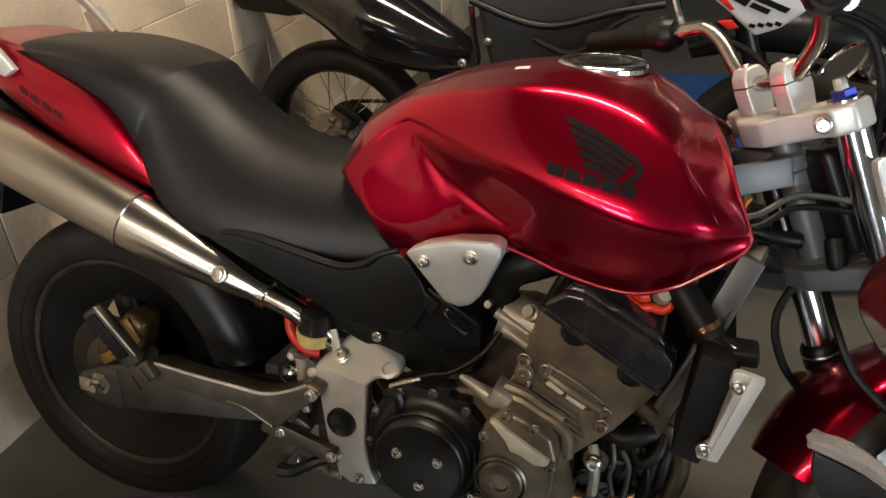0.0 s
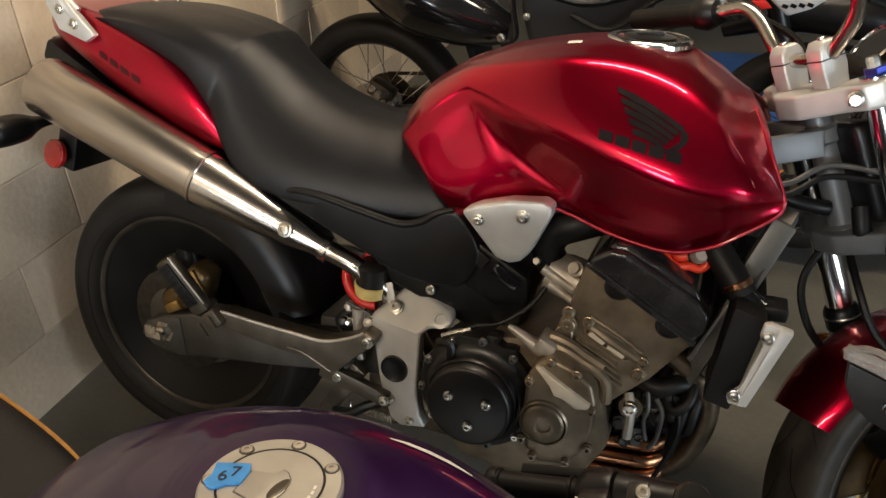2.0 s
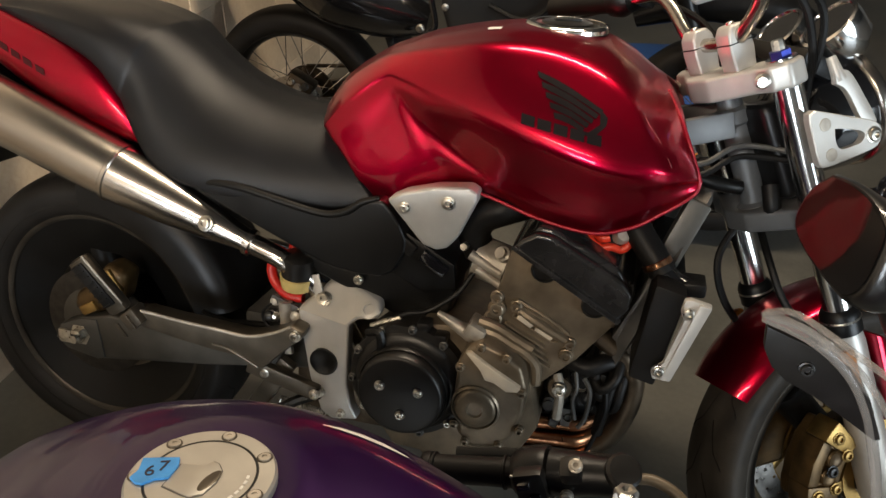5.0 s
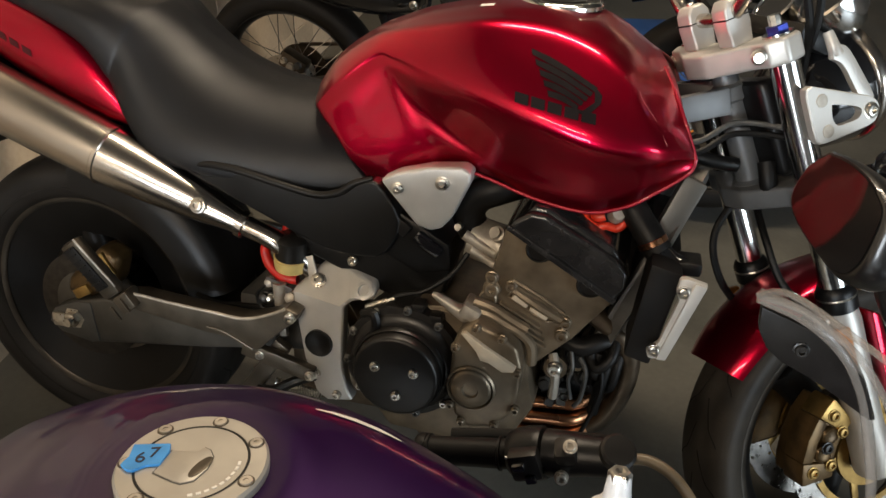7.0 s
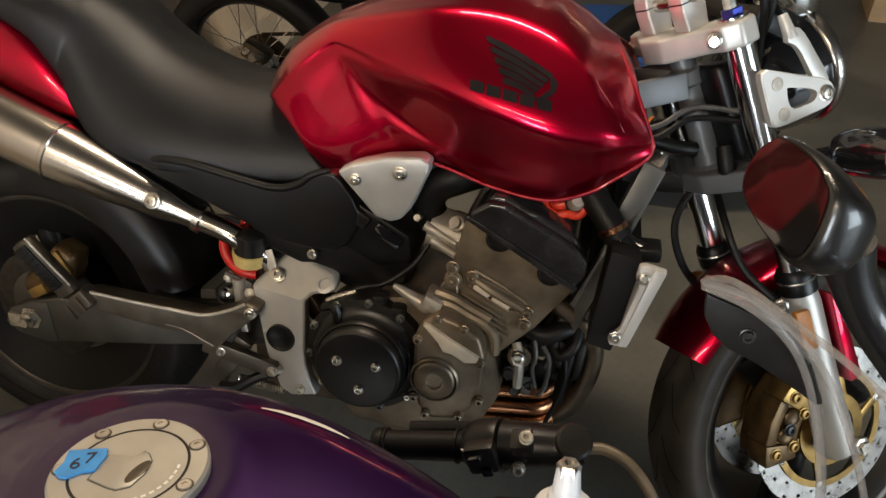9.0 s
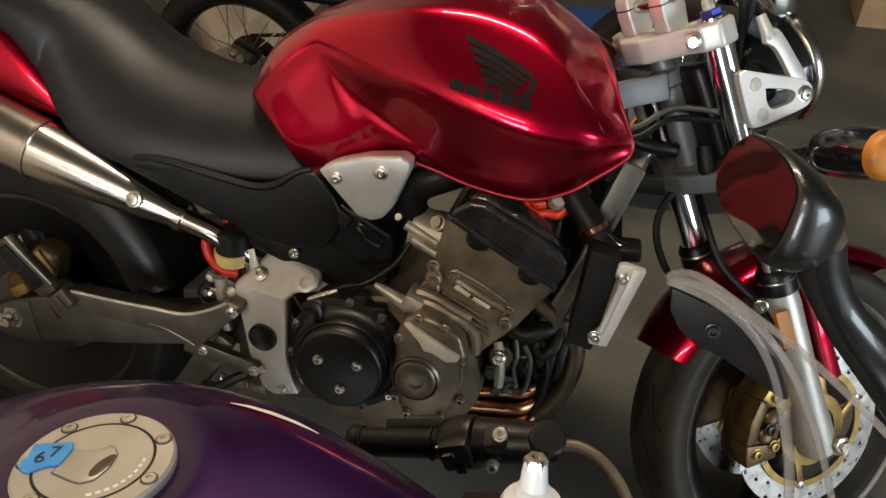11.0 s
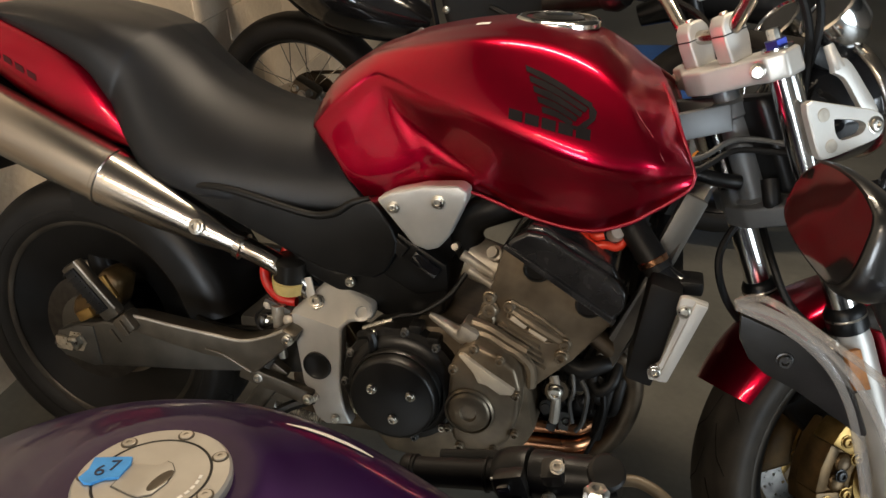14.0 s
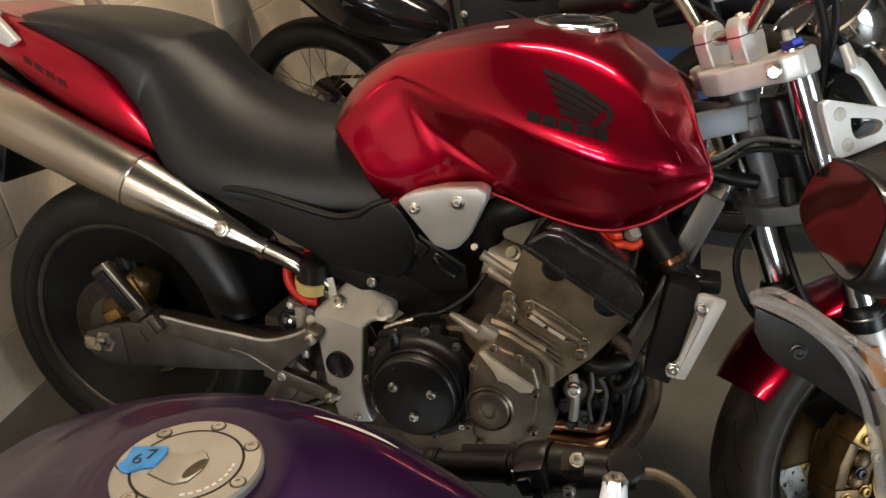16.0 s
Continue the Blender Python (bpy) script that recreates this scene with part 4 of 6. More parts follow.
part("pale_plate", slab([(0.815, 0.480), (0.822, 0.482), (0.860, 0.458), (0.906, 0.432), (0.902, 0.424), (0.884, 0.421), (0.862, 0.434), (0.848, 0.436), (0.840, 0.452)], -0.2545, -0.244, 0.0015), PALE, gen, "pale bare alloy plate")
for x, z in ((0.806, 0.450), (0.838, 0.490), (0.880, 0.478), (0.908, 0.420), (0.909, 0.350), (0.876, 0.314), (0.820, 0.310), (0.800, 0.340)):
    bolt(gen, (x, -0.247, z), r=0.0065, h=0.008, material=ENGINE)
for pts in (((0.812, 0.505), (0.850, 0.500), (0.880, 0.485), (0.900, 0.476), (0.922, 0.455), (0.925, 0.42)), ((0.826, 0.520), (0.856, 0.512), (0.886, 0.496), (0.915, 0.482))):
    part("oil_gallery", tube([(x, -0.212, z) for x, z in pts], 0.0085, 8, 5), ENGINE, eng)
sensor = part("sensor", tube([(0.757, -0.215, 0.523), (0.768, -0.215, 0.518), (0.795, -0.215, 0.503), (0.812, -0.212, 0.494), (0.822, -0.21, 0.488)], [0.004, 0.007, 0.011, 0.015, 0.012], 12, 4), CASTALLOY, eng, "pale conical sensor housing")
part("sensor_block", box((0.822, -0.205, 0.502), (0.032, 0.05, 0.024), 0.005, (0, 25, 0)), CASTALLOY, eng)
part("sensor_wire", tube([(0.655, -0.205, 0.482), (0.70, -0.20, 0.505), (0.735, -0.19, 0.512), (0.78, -0.175, 0.545), (0.805, -0.16, 0.585)], 0.0045, 8, 6), HOSE, bike)
part("cable_end", tube([(0.640, -0.207, 0.476), (0.660, -0.206, 0.486), (0.690, -0.203, 0.498)], 0.0048, 8, 3), BOLTM, bike)

# intake side
body = part("throttle_body", tube([(0.800, -0.135, 0.600), (0.850, -0.135, 0.585)], 0.036, 18, 1), CASTALLOY, bike, "cast alloy throttle body")
part("fuel_rail", tube([(0.795, -0.165, 0.612), (0.846, -0.165, 0.585)], 0.009, 10, 1), CASTALLOY, body)
part("fuel_rail", tube([(0.808, -0.170, 0.590), (0.850, -0.170, 0.566)], 0.0075, 10, 1), CASTALLOY, body)
part("idle_screw", lathe([(0.013, 0), (0.013, 0.012), (0.009, 0.014), (0.009, 0.022), (0, 0.022)], (0.853, -0.165, 0.618), (-0.3, -0.8, 0.5), 12), CASTALLOY, body)
part("air_hose", tube([(0.805, -0.13, 0.605), (0.795, -0.14, 0.640), (0.810, -0.145, 0.672), (0.845, -0.145, 0.690), (0.885, -0.12, 0.700)], 0.027, 16, 6), HOSE, bike, "black rubber air hose")
part("hose_screw", lathe([(0.006, 0), (0.006, 0.02), (0, 0.02)], (0.788, -0.168, 0.628), (0, -1, 0.2), 8), BOLTM, bike)
part("spark_lead", tube([(0.905, -0.10, 0.670), (0.925, -0.11, 0.705), (0.945, -0.09, 0.715)], 0.008, 8, 4), HOSE, bike)
part("orange_hose", tube([(0.978, -0.125, 0.672), (0.984, -0.150, 0.656), (1.000, -0.152, 0.647), (1.016, -0.152, 0.650), (1.032, -0.150, 0.647), (1.042, -0.148, 0.657), (1.036, -0.135, 0.672)], 0.0065, 10, 6), ORANGE, bike, "bright orange hose clamp")
part("orange_hose", tube([(0.990, -0.13, 0.668), (0.999, -0.146, 0.661), (1.012, -0.146, 0.664)], 0.008, 10, 4), ORANGE, bike)
part("air_pipe_valve", lathe([(0.012, 0), (0.014, 0.012), (0.010, 0.02), (0, 0.02)], (1.026, -0.142, 0.664), (0.3, -0.7, 0.5), 12), CASTALLOY, bike)

# cooling
rad = part("radiator", slab([(1.088, 0.630), (1.135, 0.618), (1.106, 0.462), (1.066, 0.472)], -0.232, 0.232, 0.006), HOSE, bike, "black radiator with a silver side guard")
guard_side = part("radiator_guard", slab([(1.129, 0.621), (1.138, 0.623), (1.168, 0.616), (1.127, 0.487), (1.101, 0.487), (1.097, 0.499), (1.113, 0.515), (1.132, 0.588), (1.126, 0.602)], -0.253, -0.240, 0.003), SILVER, rad, "silver radiator side guard")
part("guard_fold", slab([(1.150, 0.619), (1.1675, 0.615), (1.1265, 0.4885), (1.112, 0.4885)], -0.2575, -0.250, 0.003), SILVER, guard_side)
bolt(rad, (1.137, -0.253, 0.602), r=0.008), bolt(rad, (1.108, -0.253, 0.502), r=0.008)
part("radiator_neck", tube([(1.095, -0.165, 0.628), (1.118, -0.17, 0.612), (1.142, -0.18, 0.606)], 0.017, 14, 4), GLOSS, rad)
part("radiator_cap", box((1.145, -0.17, 0.612), (0.035, 0.05, 0.022), 0.006), BLACK, rad)
hose = part("coolant_hose", tube([(1.040, -0.130, 0.695), (1.062, -0.145, 0.668), (1.086, -0.16, 0.640), (1.098, -0.165, 0.624)], 0.022, 16, 5), HOSE, bike, "black coolant hose")
part("hose_clip", lathe([(0.0225, -0.005), (0.0235, -0.004), (0.0235, 0.004), (0.0225, 0.005)], (1.088, -0.162, 0.636), (0.52, -0.2, -0.8), 24), COPPER, hose)
for sgn in (-1, 1):
    part("frame_front_member", beam((1.140, sgn * 0.105, 0.725), (1.090, sgn * 0.128, 0.600), 0.036, 0.03, 0.004), SWING, frame_ob)
    part("frame_front_member", beam((1.100, sgn * 0.125, 0.585), (1.035, sgn * 0.135, 0.440), 0.044, 0.03, 0.006), SWING, frame_ob)
part("oil_cooler", box((1.03, -0.02, 0.43), (0.07, 0.20, 0.08), 0.012, (0, 25, 0)), COVERBLACK, bike)
for pts in (((1.055, -0.14, 0.455), (1.050, -0.165, 0.425), (1.028, -0.17, 0.405), (1.012, -0.15, 0.42)), ((1.020, -0.12, 0.45), (1.015, -0.15, 0.435), (1.025, -0.16, 0.39), (1.045, -0.14, 0.37)), ((1.065, -0.13, 0.43), (1.060, -0.15, 0.40), (1.052, -0.15, 0.36), (1.03, -0.12, 0.345))):
    part("engine_hose", tube(pts, 0.0095, 10, 5), HOSE, bike)
for c, r, hgt, mtl in (((0.960, -0.135, 0.380), 0.020, 0.03, ENGINE), ((0.995, -0.12, 0.40), 0.018, 0.04, BLACK), ((0.945, -0.14, 0.350), 0.012, 0.03, GREYALLOY), ((1.01, -0.11, 0.36), 0.018, 0.04, COVERBLACK)):
    part("pump_fitting", lathe([(r, 0), (r, hgt * 0.7), (r * 0.7, hgt * 0.75), (r * 0.7, hgt), (0, hgt)], c, (0, -1, 0.2), 14), mtl, bike)
for pts, r, mtl in ((((0.955, -0.17, 0.42), (0.963, -0.185, 0.395), (0.962, -0.185, 0.345)), 0.008, CASTALLOY), (((1.000, -0.17, 0.42), (1.012, -0.18, 0.40), (1.008, -0.18, 0.35), (0.998, -0.18, 0.33)), 0.004, GREYALLOY),
                    (((1.035, -0.16, 0.41), (1.040, -0.17, 0.37), (1.030, -0.17, 0.32), (1.01, -0.17, 0.26)), 0.004, HOSE), (((0.985, -0.17, 0.43), (0.990, -0.18, 0.405), (0.985, -0.18, 0.38), (0.992, -0.18, 0.345)), 0.0035, GREYALLOY)):
    part("engine_pipe", tube(pts, r, 8, 5), mtl, bike)
bolt(bike, (0.962, -0.192, 0.405), r=0.010, h=0.01)
part("wiring_sleeve", tube([(1.06, -0.13, 0.44), (1.03, -0.15, 0.445), (1.00, -0.16, 0.435), (0.97, -0.15, 0.44)], 0.016, 10, 5), HOSE, bike)
for k, y in enumerate((-0.135, -0.055, 0.055, 0.135)):
    part("exhaust_header", tube([(1.010, y, 0.49), (1.070, y, 0.44), (1.080, y * 0.9, 0.37), (1.060, y * 0.8, 0.29), (1.020, y * 0.7, 0.235), (0.95, y * 0.6, 0.205), (0.84, y * 0.5, 0.195), (0.72, y * 0.4, 0.205)], 0.0185, 14, 5), DARKPIPE, bike, "dark steel header pipe")
for z in (0.296, 0.262, 0.230):
    part("oil_cooler_pipe", tube([(0.860, -0.125, z - 0.006), (0.905, -0.128, z - 0.002), (0.955, -0.128, z + 0.002), (0.995, -0.124, z + 0.004), (1.02, -0.10, z + 0.006)], 0.0130, 14, 5), COPPER, bike, "heat-tinted copper coloured pipe")
part("engine_front", slab([(0.925, 0.455), (1.030, 0.455), (1.060, 0.385), (1.045, 0.285), (0.985, 0.235), (0.900, 0.240)], -0.105, 0.105, 0.02), BLACK, eng)
rnd = random.Random(4)
for k in range(34):
    x, z, y = 0.935 + 0.095 * rnd.random(), 0.315 + 0.125 * rnd.random(), -0.112 - 0.035 * rnd.random()
    r = 0.0035 + 0.006 * rnd.random()
    if k % 2:
        part("fitting", lathe([(r, -0.03), (r, 0.006), (r * 0.75, 0.010), (r * 0.7, 0.004), (0, 0.004)], (x, y, z), (0.1, -1, 0.15), 8 if k % 4 == 1 else 14), (GREYALLOY, BOLTM, COVERBLACK)[k % 3], eng)
    else:
        part("bracket", box((x, y, z), (0.006 + 0.012 * rnd.random(), 0.03, 0.012 + 0.03 * rnd.random()), 0.002, (0, rnd.uniform(-25, 25), 0)), (BLACK, GREYALLOY, COVERBLACK)[k % 3], eng)
part("water_hose", tube([(1.050, -0.125, 0.445), (1.045, -0.150, 0.405), (1.035, -0.155, 0.350), (1.030, -0.14, 0.30)], 0.010, 10, 5), HOSE, bike)
part("exhaust_chamber", box((0.575, -0.02, 0.275), (0.24, 0.22, 0.13), 0.03), DARKPIPE, bike)
part("collector", tube([(0.74, -0.02, 0.21), (0.66, -0.05, 0.23), (0.60, -0.08, 0.28)], [0.045, 0.035, 0.022], 16, 4), DARKPIPE, bike)
part("side_stand", tube([(0.62, 0.16, 0.26), (0.58, 0.30, 0.165), (0.57, 0.345, 0.085)], 0.012, 8, 3), BLACK, bike)

# ---- front end, turned left about the steering axis ----
STEER = 33
HEAD = V(1.144, 0, 0.920)
UP = V(-0.3795, 0, 0.9252)
FORE = V(0.9252, 0, 0.3795)
TURN = Matrix.Translation(HEAD) @ Matrix.Rotation(radians(STEER), 4, UP) @ Matrix.Translation(-HEAD)
DIRS = TURN.to_3x3()


def S(up, fore, y):
    """A straight-ahead place given along the steering axis, turned with the bars."""
    return TURN @ (HEAD + UP * up + FORE * fore + V(0, y, 0))


def sslab(outline, y0, y1, bevel=0.004, segs=2):
    """A plate standing along the fork: outline as (fore, up) pairs."""
    bm = slab(outline, y0, y1, bevel, None, segs)
    for v in bm.verts:
        v.co = S(v.co.z, v.co.x, v.co.y)
    return bm


def ring_plate(outer, inner, y0, y1, n=56):
    """A plate along the fork with a hole through it; both outlines are (fore, up) pairs round the hole's middle."""
    cx, cz = sum(p[0] for p in inner) / len(inner), sum(p[1] for p in inner) / len(inner)

    def reach(poly, a):
        d, best = V(math.cos(a), math.sin(a)), 0
        for (ax, az), (bx, bz) in zip(poly, poly[1:] + poly[:1]):
            ex, ez = bx - ax, bz - az
            den = d.x * ez - d.y * ex
            if abs(den) > 1e-9:
                r, q = ((ax - cx) * ez - (az - cz) * ex) / den, ((ax - cx) * d.y - (az - cz) * d.x) / den
                if r > 0 and -1e-6 <= q <= 1 + 1e-6:
                    best = max(best, r)
        return cx + d.x * best, cz + d.y * best

    soft = [[(p.x, p.y) for p in curve([(x, z, 0) for x, z in poly + poly[:1]], 4)[:-1]] for poly in (outer, inner)]
    angles = [2 * math.pi * k / n for k in range(n)]
    o, i = [reach(soft[0], a) for a in angles], [reach(soft[1], a) for a in angles]
    e = 0.002
    rows = []
    for ring, grow, y in ((i, 0, y1), (i, 0, y0), (i, e, y0), (o, -e, y0), (o, 0, y0 + math.copysign(e, y1 - y0)), (o, 0, y1), (i, 0, y1)):
        rows.append([S(z + grow * math.sin(a), x + grow * math.cos(a), y) for (x, z), a in zip(ring, angles)])
    bm = bmesh.new()
    return skin(bm, rows, True, False)


def splate(outline, u0, u1, bevel=0.004, segs=2):
    """A plate across the fork: outline as (fore, y) pairs."""
    bm = slab(outline, u0, u1, bevel, None, segs, axis="z")
    for v in bm.verts:
        v.co = S(v.co.z, v.co.x, v.co.y)
    return bm


UPV, FOREV, SIDEV = DIRS @ UP, DIRS @ FORE, DIRS @ V(0, 1, 0)
AXLE_UP = -0.76
head_tube = part("steering_head", lathe([(0.029, -0.250), (0.029, -0.235), (0.022, -0.230), (0.022, -0.10), (0.028, -0.095), (0.028, -0.075), (0.020, -0.07), (0.020, -0.045)], HEAD, UP, 28), HEADGREY, bike)
part("stem_nut", lathe([(0.020, -0.03), (0.020, -0.018), (0.014, -0.012), (0, -0.012)], HEAD, UP, 6), BOLTM, head_tube)
clamp_ol = [(0.062, -0.128), (0.074, -0.100), (0.062, -0.072), (0.040, -0.045), (0.036, 0.0), (0.040, 0.045), (0.062, 0.072), (0.074, 0.100), (0.062, 0.128), (0.030, 0.136), (0.008, 0.118), (0.004, 0.090), (-0.020, 0.050), (-0.034, 0.025), (-0.034, -0.025), (-0.020, -0.050), (0.004, -0.090), (0.008, -0.118), (0.030, -0.136)]
top = part("upper_triple_clamp", splate([(f - 0.016, y) for f, y in clamp_ol], -0.048, -0.010, 0.006, 3), SILVER, bike, "silver upper triple clamp")
bolt(top, S(-0.026, -0.019, -0.114), -FOREV * 0.6 - SIDEV * 0.8, r=0.009, h=0.010)
bolt(top, S(-0.028, -0.004, 0.116), -FOREV, r=0.009, h=0.010)
part("lower_triple_clamp", splate([(f - 0.009, y) for f, y in clamp_ol], -0.270, -0.236, 0.006, 3), HEADGREY, bike, "grey lower triple clamp")
for sgn in (-1, 1):
    fork = part("fork_tube", tube([S(-0.006, 0.029, sgn * 0.102), S(-0.47, 0.029, sgn * 0.102)], 0.0222, 28, 1), FORKCHROME, bike, "chromed fork tube")
    part("fork_cap", lathe([(0.0215, -0.018), (0.0215, -0.008), (0.018, -0.004), (0.012, -0.003)], S(-0.004, 0.029, sgn * 0.102), UPV, 20), SILVER, fork)
    part("adjuster_ring", lathe([(0.016, -0.006), (0.016, 0.008), (0.011, 0.009), (0.009, 0.009)], S(-0.004, 0.029, sgn * 0.102), UPV, 6), BLUEANO, fork, "blue anodised adjuster")
    part("adjuster_stem", lathe([(0.0095, 0.0), (0.0095, 0.020), (0.0085, 0.024), (0, 0.024)], S(-0.004, 0.029, sgn * 0.102), UPV, 8), BOLTM, fork)
    leg = part("fork_leg", lathe([(0.024, -0.002), (0.0275, -0.004), (0.0275, -0.03), (0.030, -0.05), (0.030, -0.25), (0.033, -0.28), (0.033, -0.34), (0.024, -0.35)], S(-0.43, 0.029, sgn * 0.102), UPV, 28), SILVER, bike, "silver fork leg")
    part("dust_seal", lathe([(0.0225, 0.016), (0.027, 0.012), (0.0305, 0.004), (0.0305, -0.026), (0.028, -0.028)], S(-0.43, 0.029, sgn * 0.102), UPV, 28), BLACK, leg)
    part("seal_ring", lathe([(0.0310, -0.001), (0.0318, -0.003), (0.0310, -0.005)], S(-0.43, 0.029, sgn * 0.102), UPV, 28), BOLTM, leg)
    part("amber_reflector", sslab([(-0.014, -0.468), (0.012, -0.474), (0.012, -0.545), (-0.014, -0.535)], sgn * 0.130, sgn * 0.140, 0.002), AMBER, leg, "amber side reflector")
    part("red_guard", sslab([(0.060, -0.470), (0.076, -0.480), (0.086, -0.640), (0.060, -0.640)], sgn * 0.080, sgn * 0.136, 0.006), RED, leg)
    ris = part("bar_riser", sslab([(-0.018, -0.014), (-0.020, 0.022), (-0.018, 0.046), (-0.010, 0.058), (0.012, 0.058), (0.020, 0.046), (0.022, 0.020), (0.018, -0.014)], sgn * 0.045 - 0.018, sgn * 0.045 + 0.018, 0.005, 3), SILVER, bike, "silver handlebar riser")
    part("riser_joint", sslab([(-0.0215, 0.030), (0.0235, 0.030), (0.0235, 0.0318), (-0.0215, 0.0318)], sgn * 0.045 - 0.0185, sgn * 0.045 + 0.0185, 0), BLACK, ris)
    bolt(ris, S(0.056, 0.001, sgn * 0.045), UPV, r=0.006, h=0.006)
def B(up, fore, y):
    """A place on the bars, whose ends sit lower and further forward."""
    k = min(1, max(0, (abs(y) - 0.07) / 0.06))
    return S(up - 0.012 * k, fore + 0.016 * k, y)


bar = part("handlebar", tube([B(0.150, -0.052, 0.205), B(0.144, -0.030, 0.170), B(0.138, -0.008, 0.138), B(0.108, 0.002, 0.110), B(0.062, 0.004, 0.082), B(0.034, 0.006, 0.066), B(0.032, 0.002, 0.045), B(0.030, 0.002, 0), B(0.032, 0.002, -0.045), B(0.046, 0.004, -0.070), B(0.085, 0.004, -0.105), B(0.128, -0.008, -0.135), B(0.140, -0.020, -0.165), B(0.128, -0.030, -0.205)], 0.0112, 16, 6), STEEL, bike, "chromed handlebar")
for sgn in (-1, 1):
    part("grip", tube([B(0.150, -0.054, sgn * 0.210), B(0.161, -0.078, sgn * 0.262), B(0.172, -0.108, sgn * 0.325)], 0.0190, 16, 4), HOSE, bar, "black rubber grip")
    part("switch_box", tube([B(0.144, -0.034, sgn * 0.170), B(0.147, -0.042, sgn * 0.188), B(0.150, -0.052, sgn * 0.208)], [0.022, 0.029, 0.025], 14, 3), BLACK, bar)
    part("lever_perch", box(B(0.138, -0.005, sgn * 0.178), (0.03, 0.035, 0.028), 0.006, (0, 20, STEER)), BLACK, bar)
    part("lever", tube([B(0.128, 0.012, sgn * 0.165), B(0.130, 0.006, sgn * 0.22), B(0.136, -0.026, sgn * 0.29), B(0.140, -0.060, sgn * 0.35)], [0.008, 0.007, 0.006, 0.007], 8, 4, flat=0.6), COVERBLACK, bar)
part("mirror_stalk", tube([B(0.150, -0.020, 0.172), B(0.19, -0.020, 0.172), B(0.27, 0.0, 0.19)], 0.0065, 8, 3), CHROME, bar)

# headlamp, bracket, instruments
lamp_c = S(-0.140, 0.126, 0)
lampth = part("headlight", lathe([(0.0, -0.075), (0.035, -0.070), (0.065, -0.050), (0.088, -0.015), (0.096, 0.030), (0.097, 0.060)], lamp_c, FOREV, 48), GLOSS, bike, "round gloss black headlight with a chrome rim")
part("rim", lathe([(0.097, 0.058), (0.101, 0.060), (0.104, 0.066), (0.102, 0.078), (0.096, 0.083), (0.092, 0.078)], lamp_c, FOREV, 48), STEEL, lampth)
part("lens", lathe([(0.094, 0.080), (0.07, 0.094), (0.035, 0.101), (0, 0.103)], lamp_c, FOREV, 48), GLASS, lampth)
part("reflector", lathe([(0.092, 0.072), (0.06, 0.03), (0.02, 0.0), (0, 0.0)], lamp_c, FOREV, 32), CHROME, lampth)
for sgn in (-1, 1):
    outer = [(0.014, -0.084), (0.060, -0.108), (0.104, -0.131), (0.119, -0.142), (0.124, -0.156), (0.118, -0.169), (0.104, -0.176), (0.060, -0.176), (0.014, -0.172), (0.007, -0.160), (0.006, -0.120), (0.007, -0.092)]
    brk = part("headlight_bracket", ring_plate([(f + 0.007, u) for f, u in outer], [(f + 0.007, u) for f, u in [(0.044, -0.123), (0.066, -0.132), (0.086, -0.142), (0.092, -0.151), (0.083, -0.159), (0.066, -0.159), (0.047, -0.156), (0.041, -0.142)]], sgn * 0.151, sgn * 0.138), SILVER, bike, "silver alloy headlight bracket", 30)
    part("bracket_strap", sslab([(p.x + 0.005, p.y) for p in curve([(0.068, -0.050, 0), (0.084, -0.048, 0), (0.096, -0.060, 0), (0.109, -0.096, 0), (0.122, -0.140, 0), (0.100, -0.134, 0), (0.091, -0.112, 0), (0.085, -0.090, 0), (0.078, -0.074, 0), (0.066, -0.064, 0)], 2)], sgn * 0.138, sgn * 0.149, 0.002), SILVER, brk)
    part("strap_end", tube([S(-0.060, 0.082, sgn * 0.1435), S(-0.048, 0.080, sgn * 0.143), S(-0.026, 0.080, sgn * 0.138)], [0.010, 0.009, 0.007], 10, 4), SILVER, brk)
    bolt(brk, S(-0.156, 0.114, sgn * 0.150), SIDEV * sgn, r=0.010, h=0.007)
    for u in (-0.112, -0.158):
        part("bracket_dimple", lathe([(0.010, 0.0), (0.0095, 0.0012), (0.0085, 0.0014), (0.0, 0.0006)], S(u, 0.0365, sgn * 0.1508), SIDEV * sgn, 20), CASTALLOY, brk)
for sgn in (-1, 1):
    dial = part("instrument", lathe([(0.0, -0.055), (0.03, -0.05), (0.044, -0.03), (0.047, 0.0), (0.047, 0.012), (0.042, 0.014), (0.040, 0.010), (0, 0.010)], S(-0.005, 0.165, sgn * 0.058), (UPV - FOREV * 0.6).normalized(), 32), CHROME, bike, "round chrome-backed instrument")
    part("dial_face", lathe([(0.040, 0.0108), (0, 0.0108)], S(-0.005, 0.165, sgn * 0.058), (UPV - FOREV * 0.6).normalized(), 32), GLOSS, dial)
part("instrument_mount", box(S(-0.03, 0.115, 0), (0.07, 0.16, 0.03), 0.008, (0, 20, STEER)), BLACK, bike)
for sgn in (-1, 1):
    fs = part("front_signal", tube([S(-0.250, 0.060, sgn * 0.10), S(-0.246, 0.082, sgn * 0.15), S(-0.242, 0.088, sgn * 0.172), S(-0.238, 0.094, sgn * 0.190), S(-0.236, 0.10, sgn * 0.245), S(-0.236, 0.10, sgn * 0.284)], [0.016, 0.016, 0.018, 0.032, 0.037, 0.033], 16, 5), GLOSS, bike, "gloss black front turn signal")
    part("signal_lens", tube([S(-0.236, 0.10, sgn * 0.280), S(-0.236, 0.10, sgn * 0.296), S(-0.236, 0.10, sgn * 0.305)], [0.034, 0.031, 0.012], 16, 4), AMBER, fs, "amber signal lens")

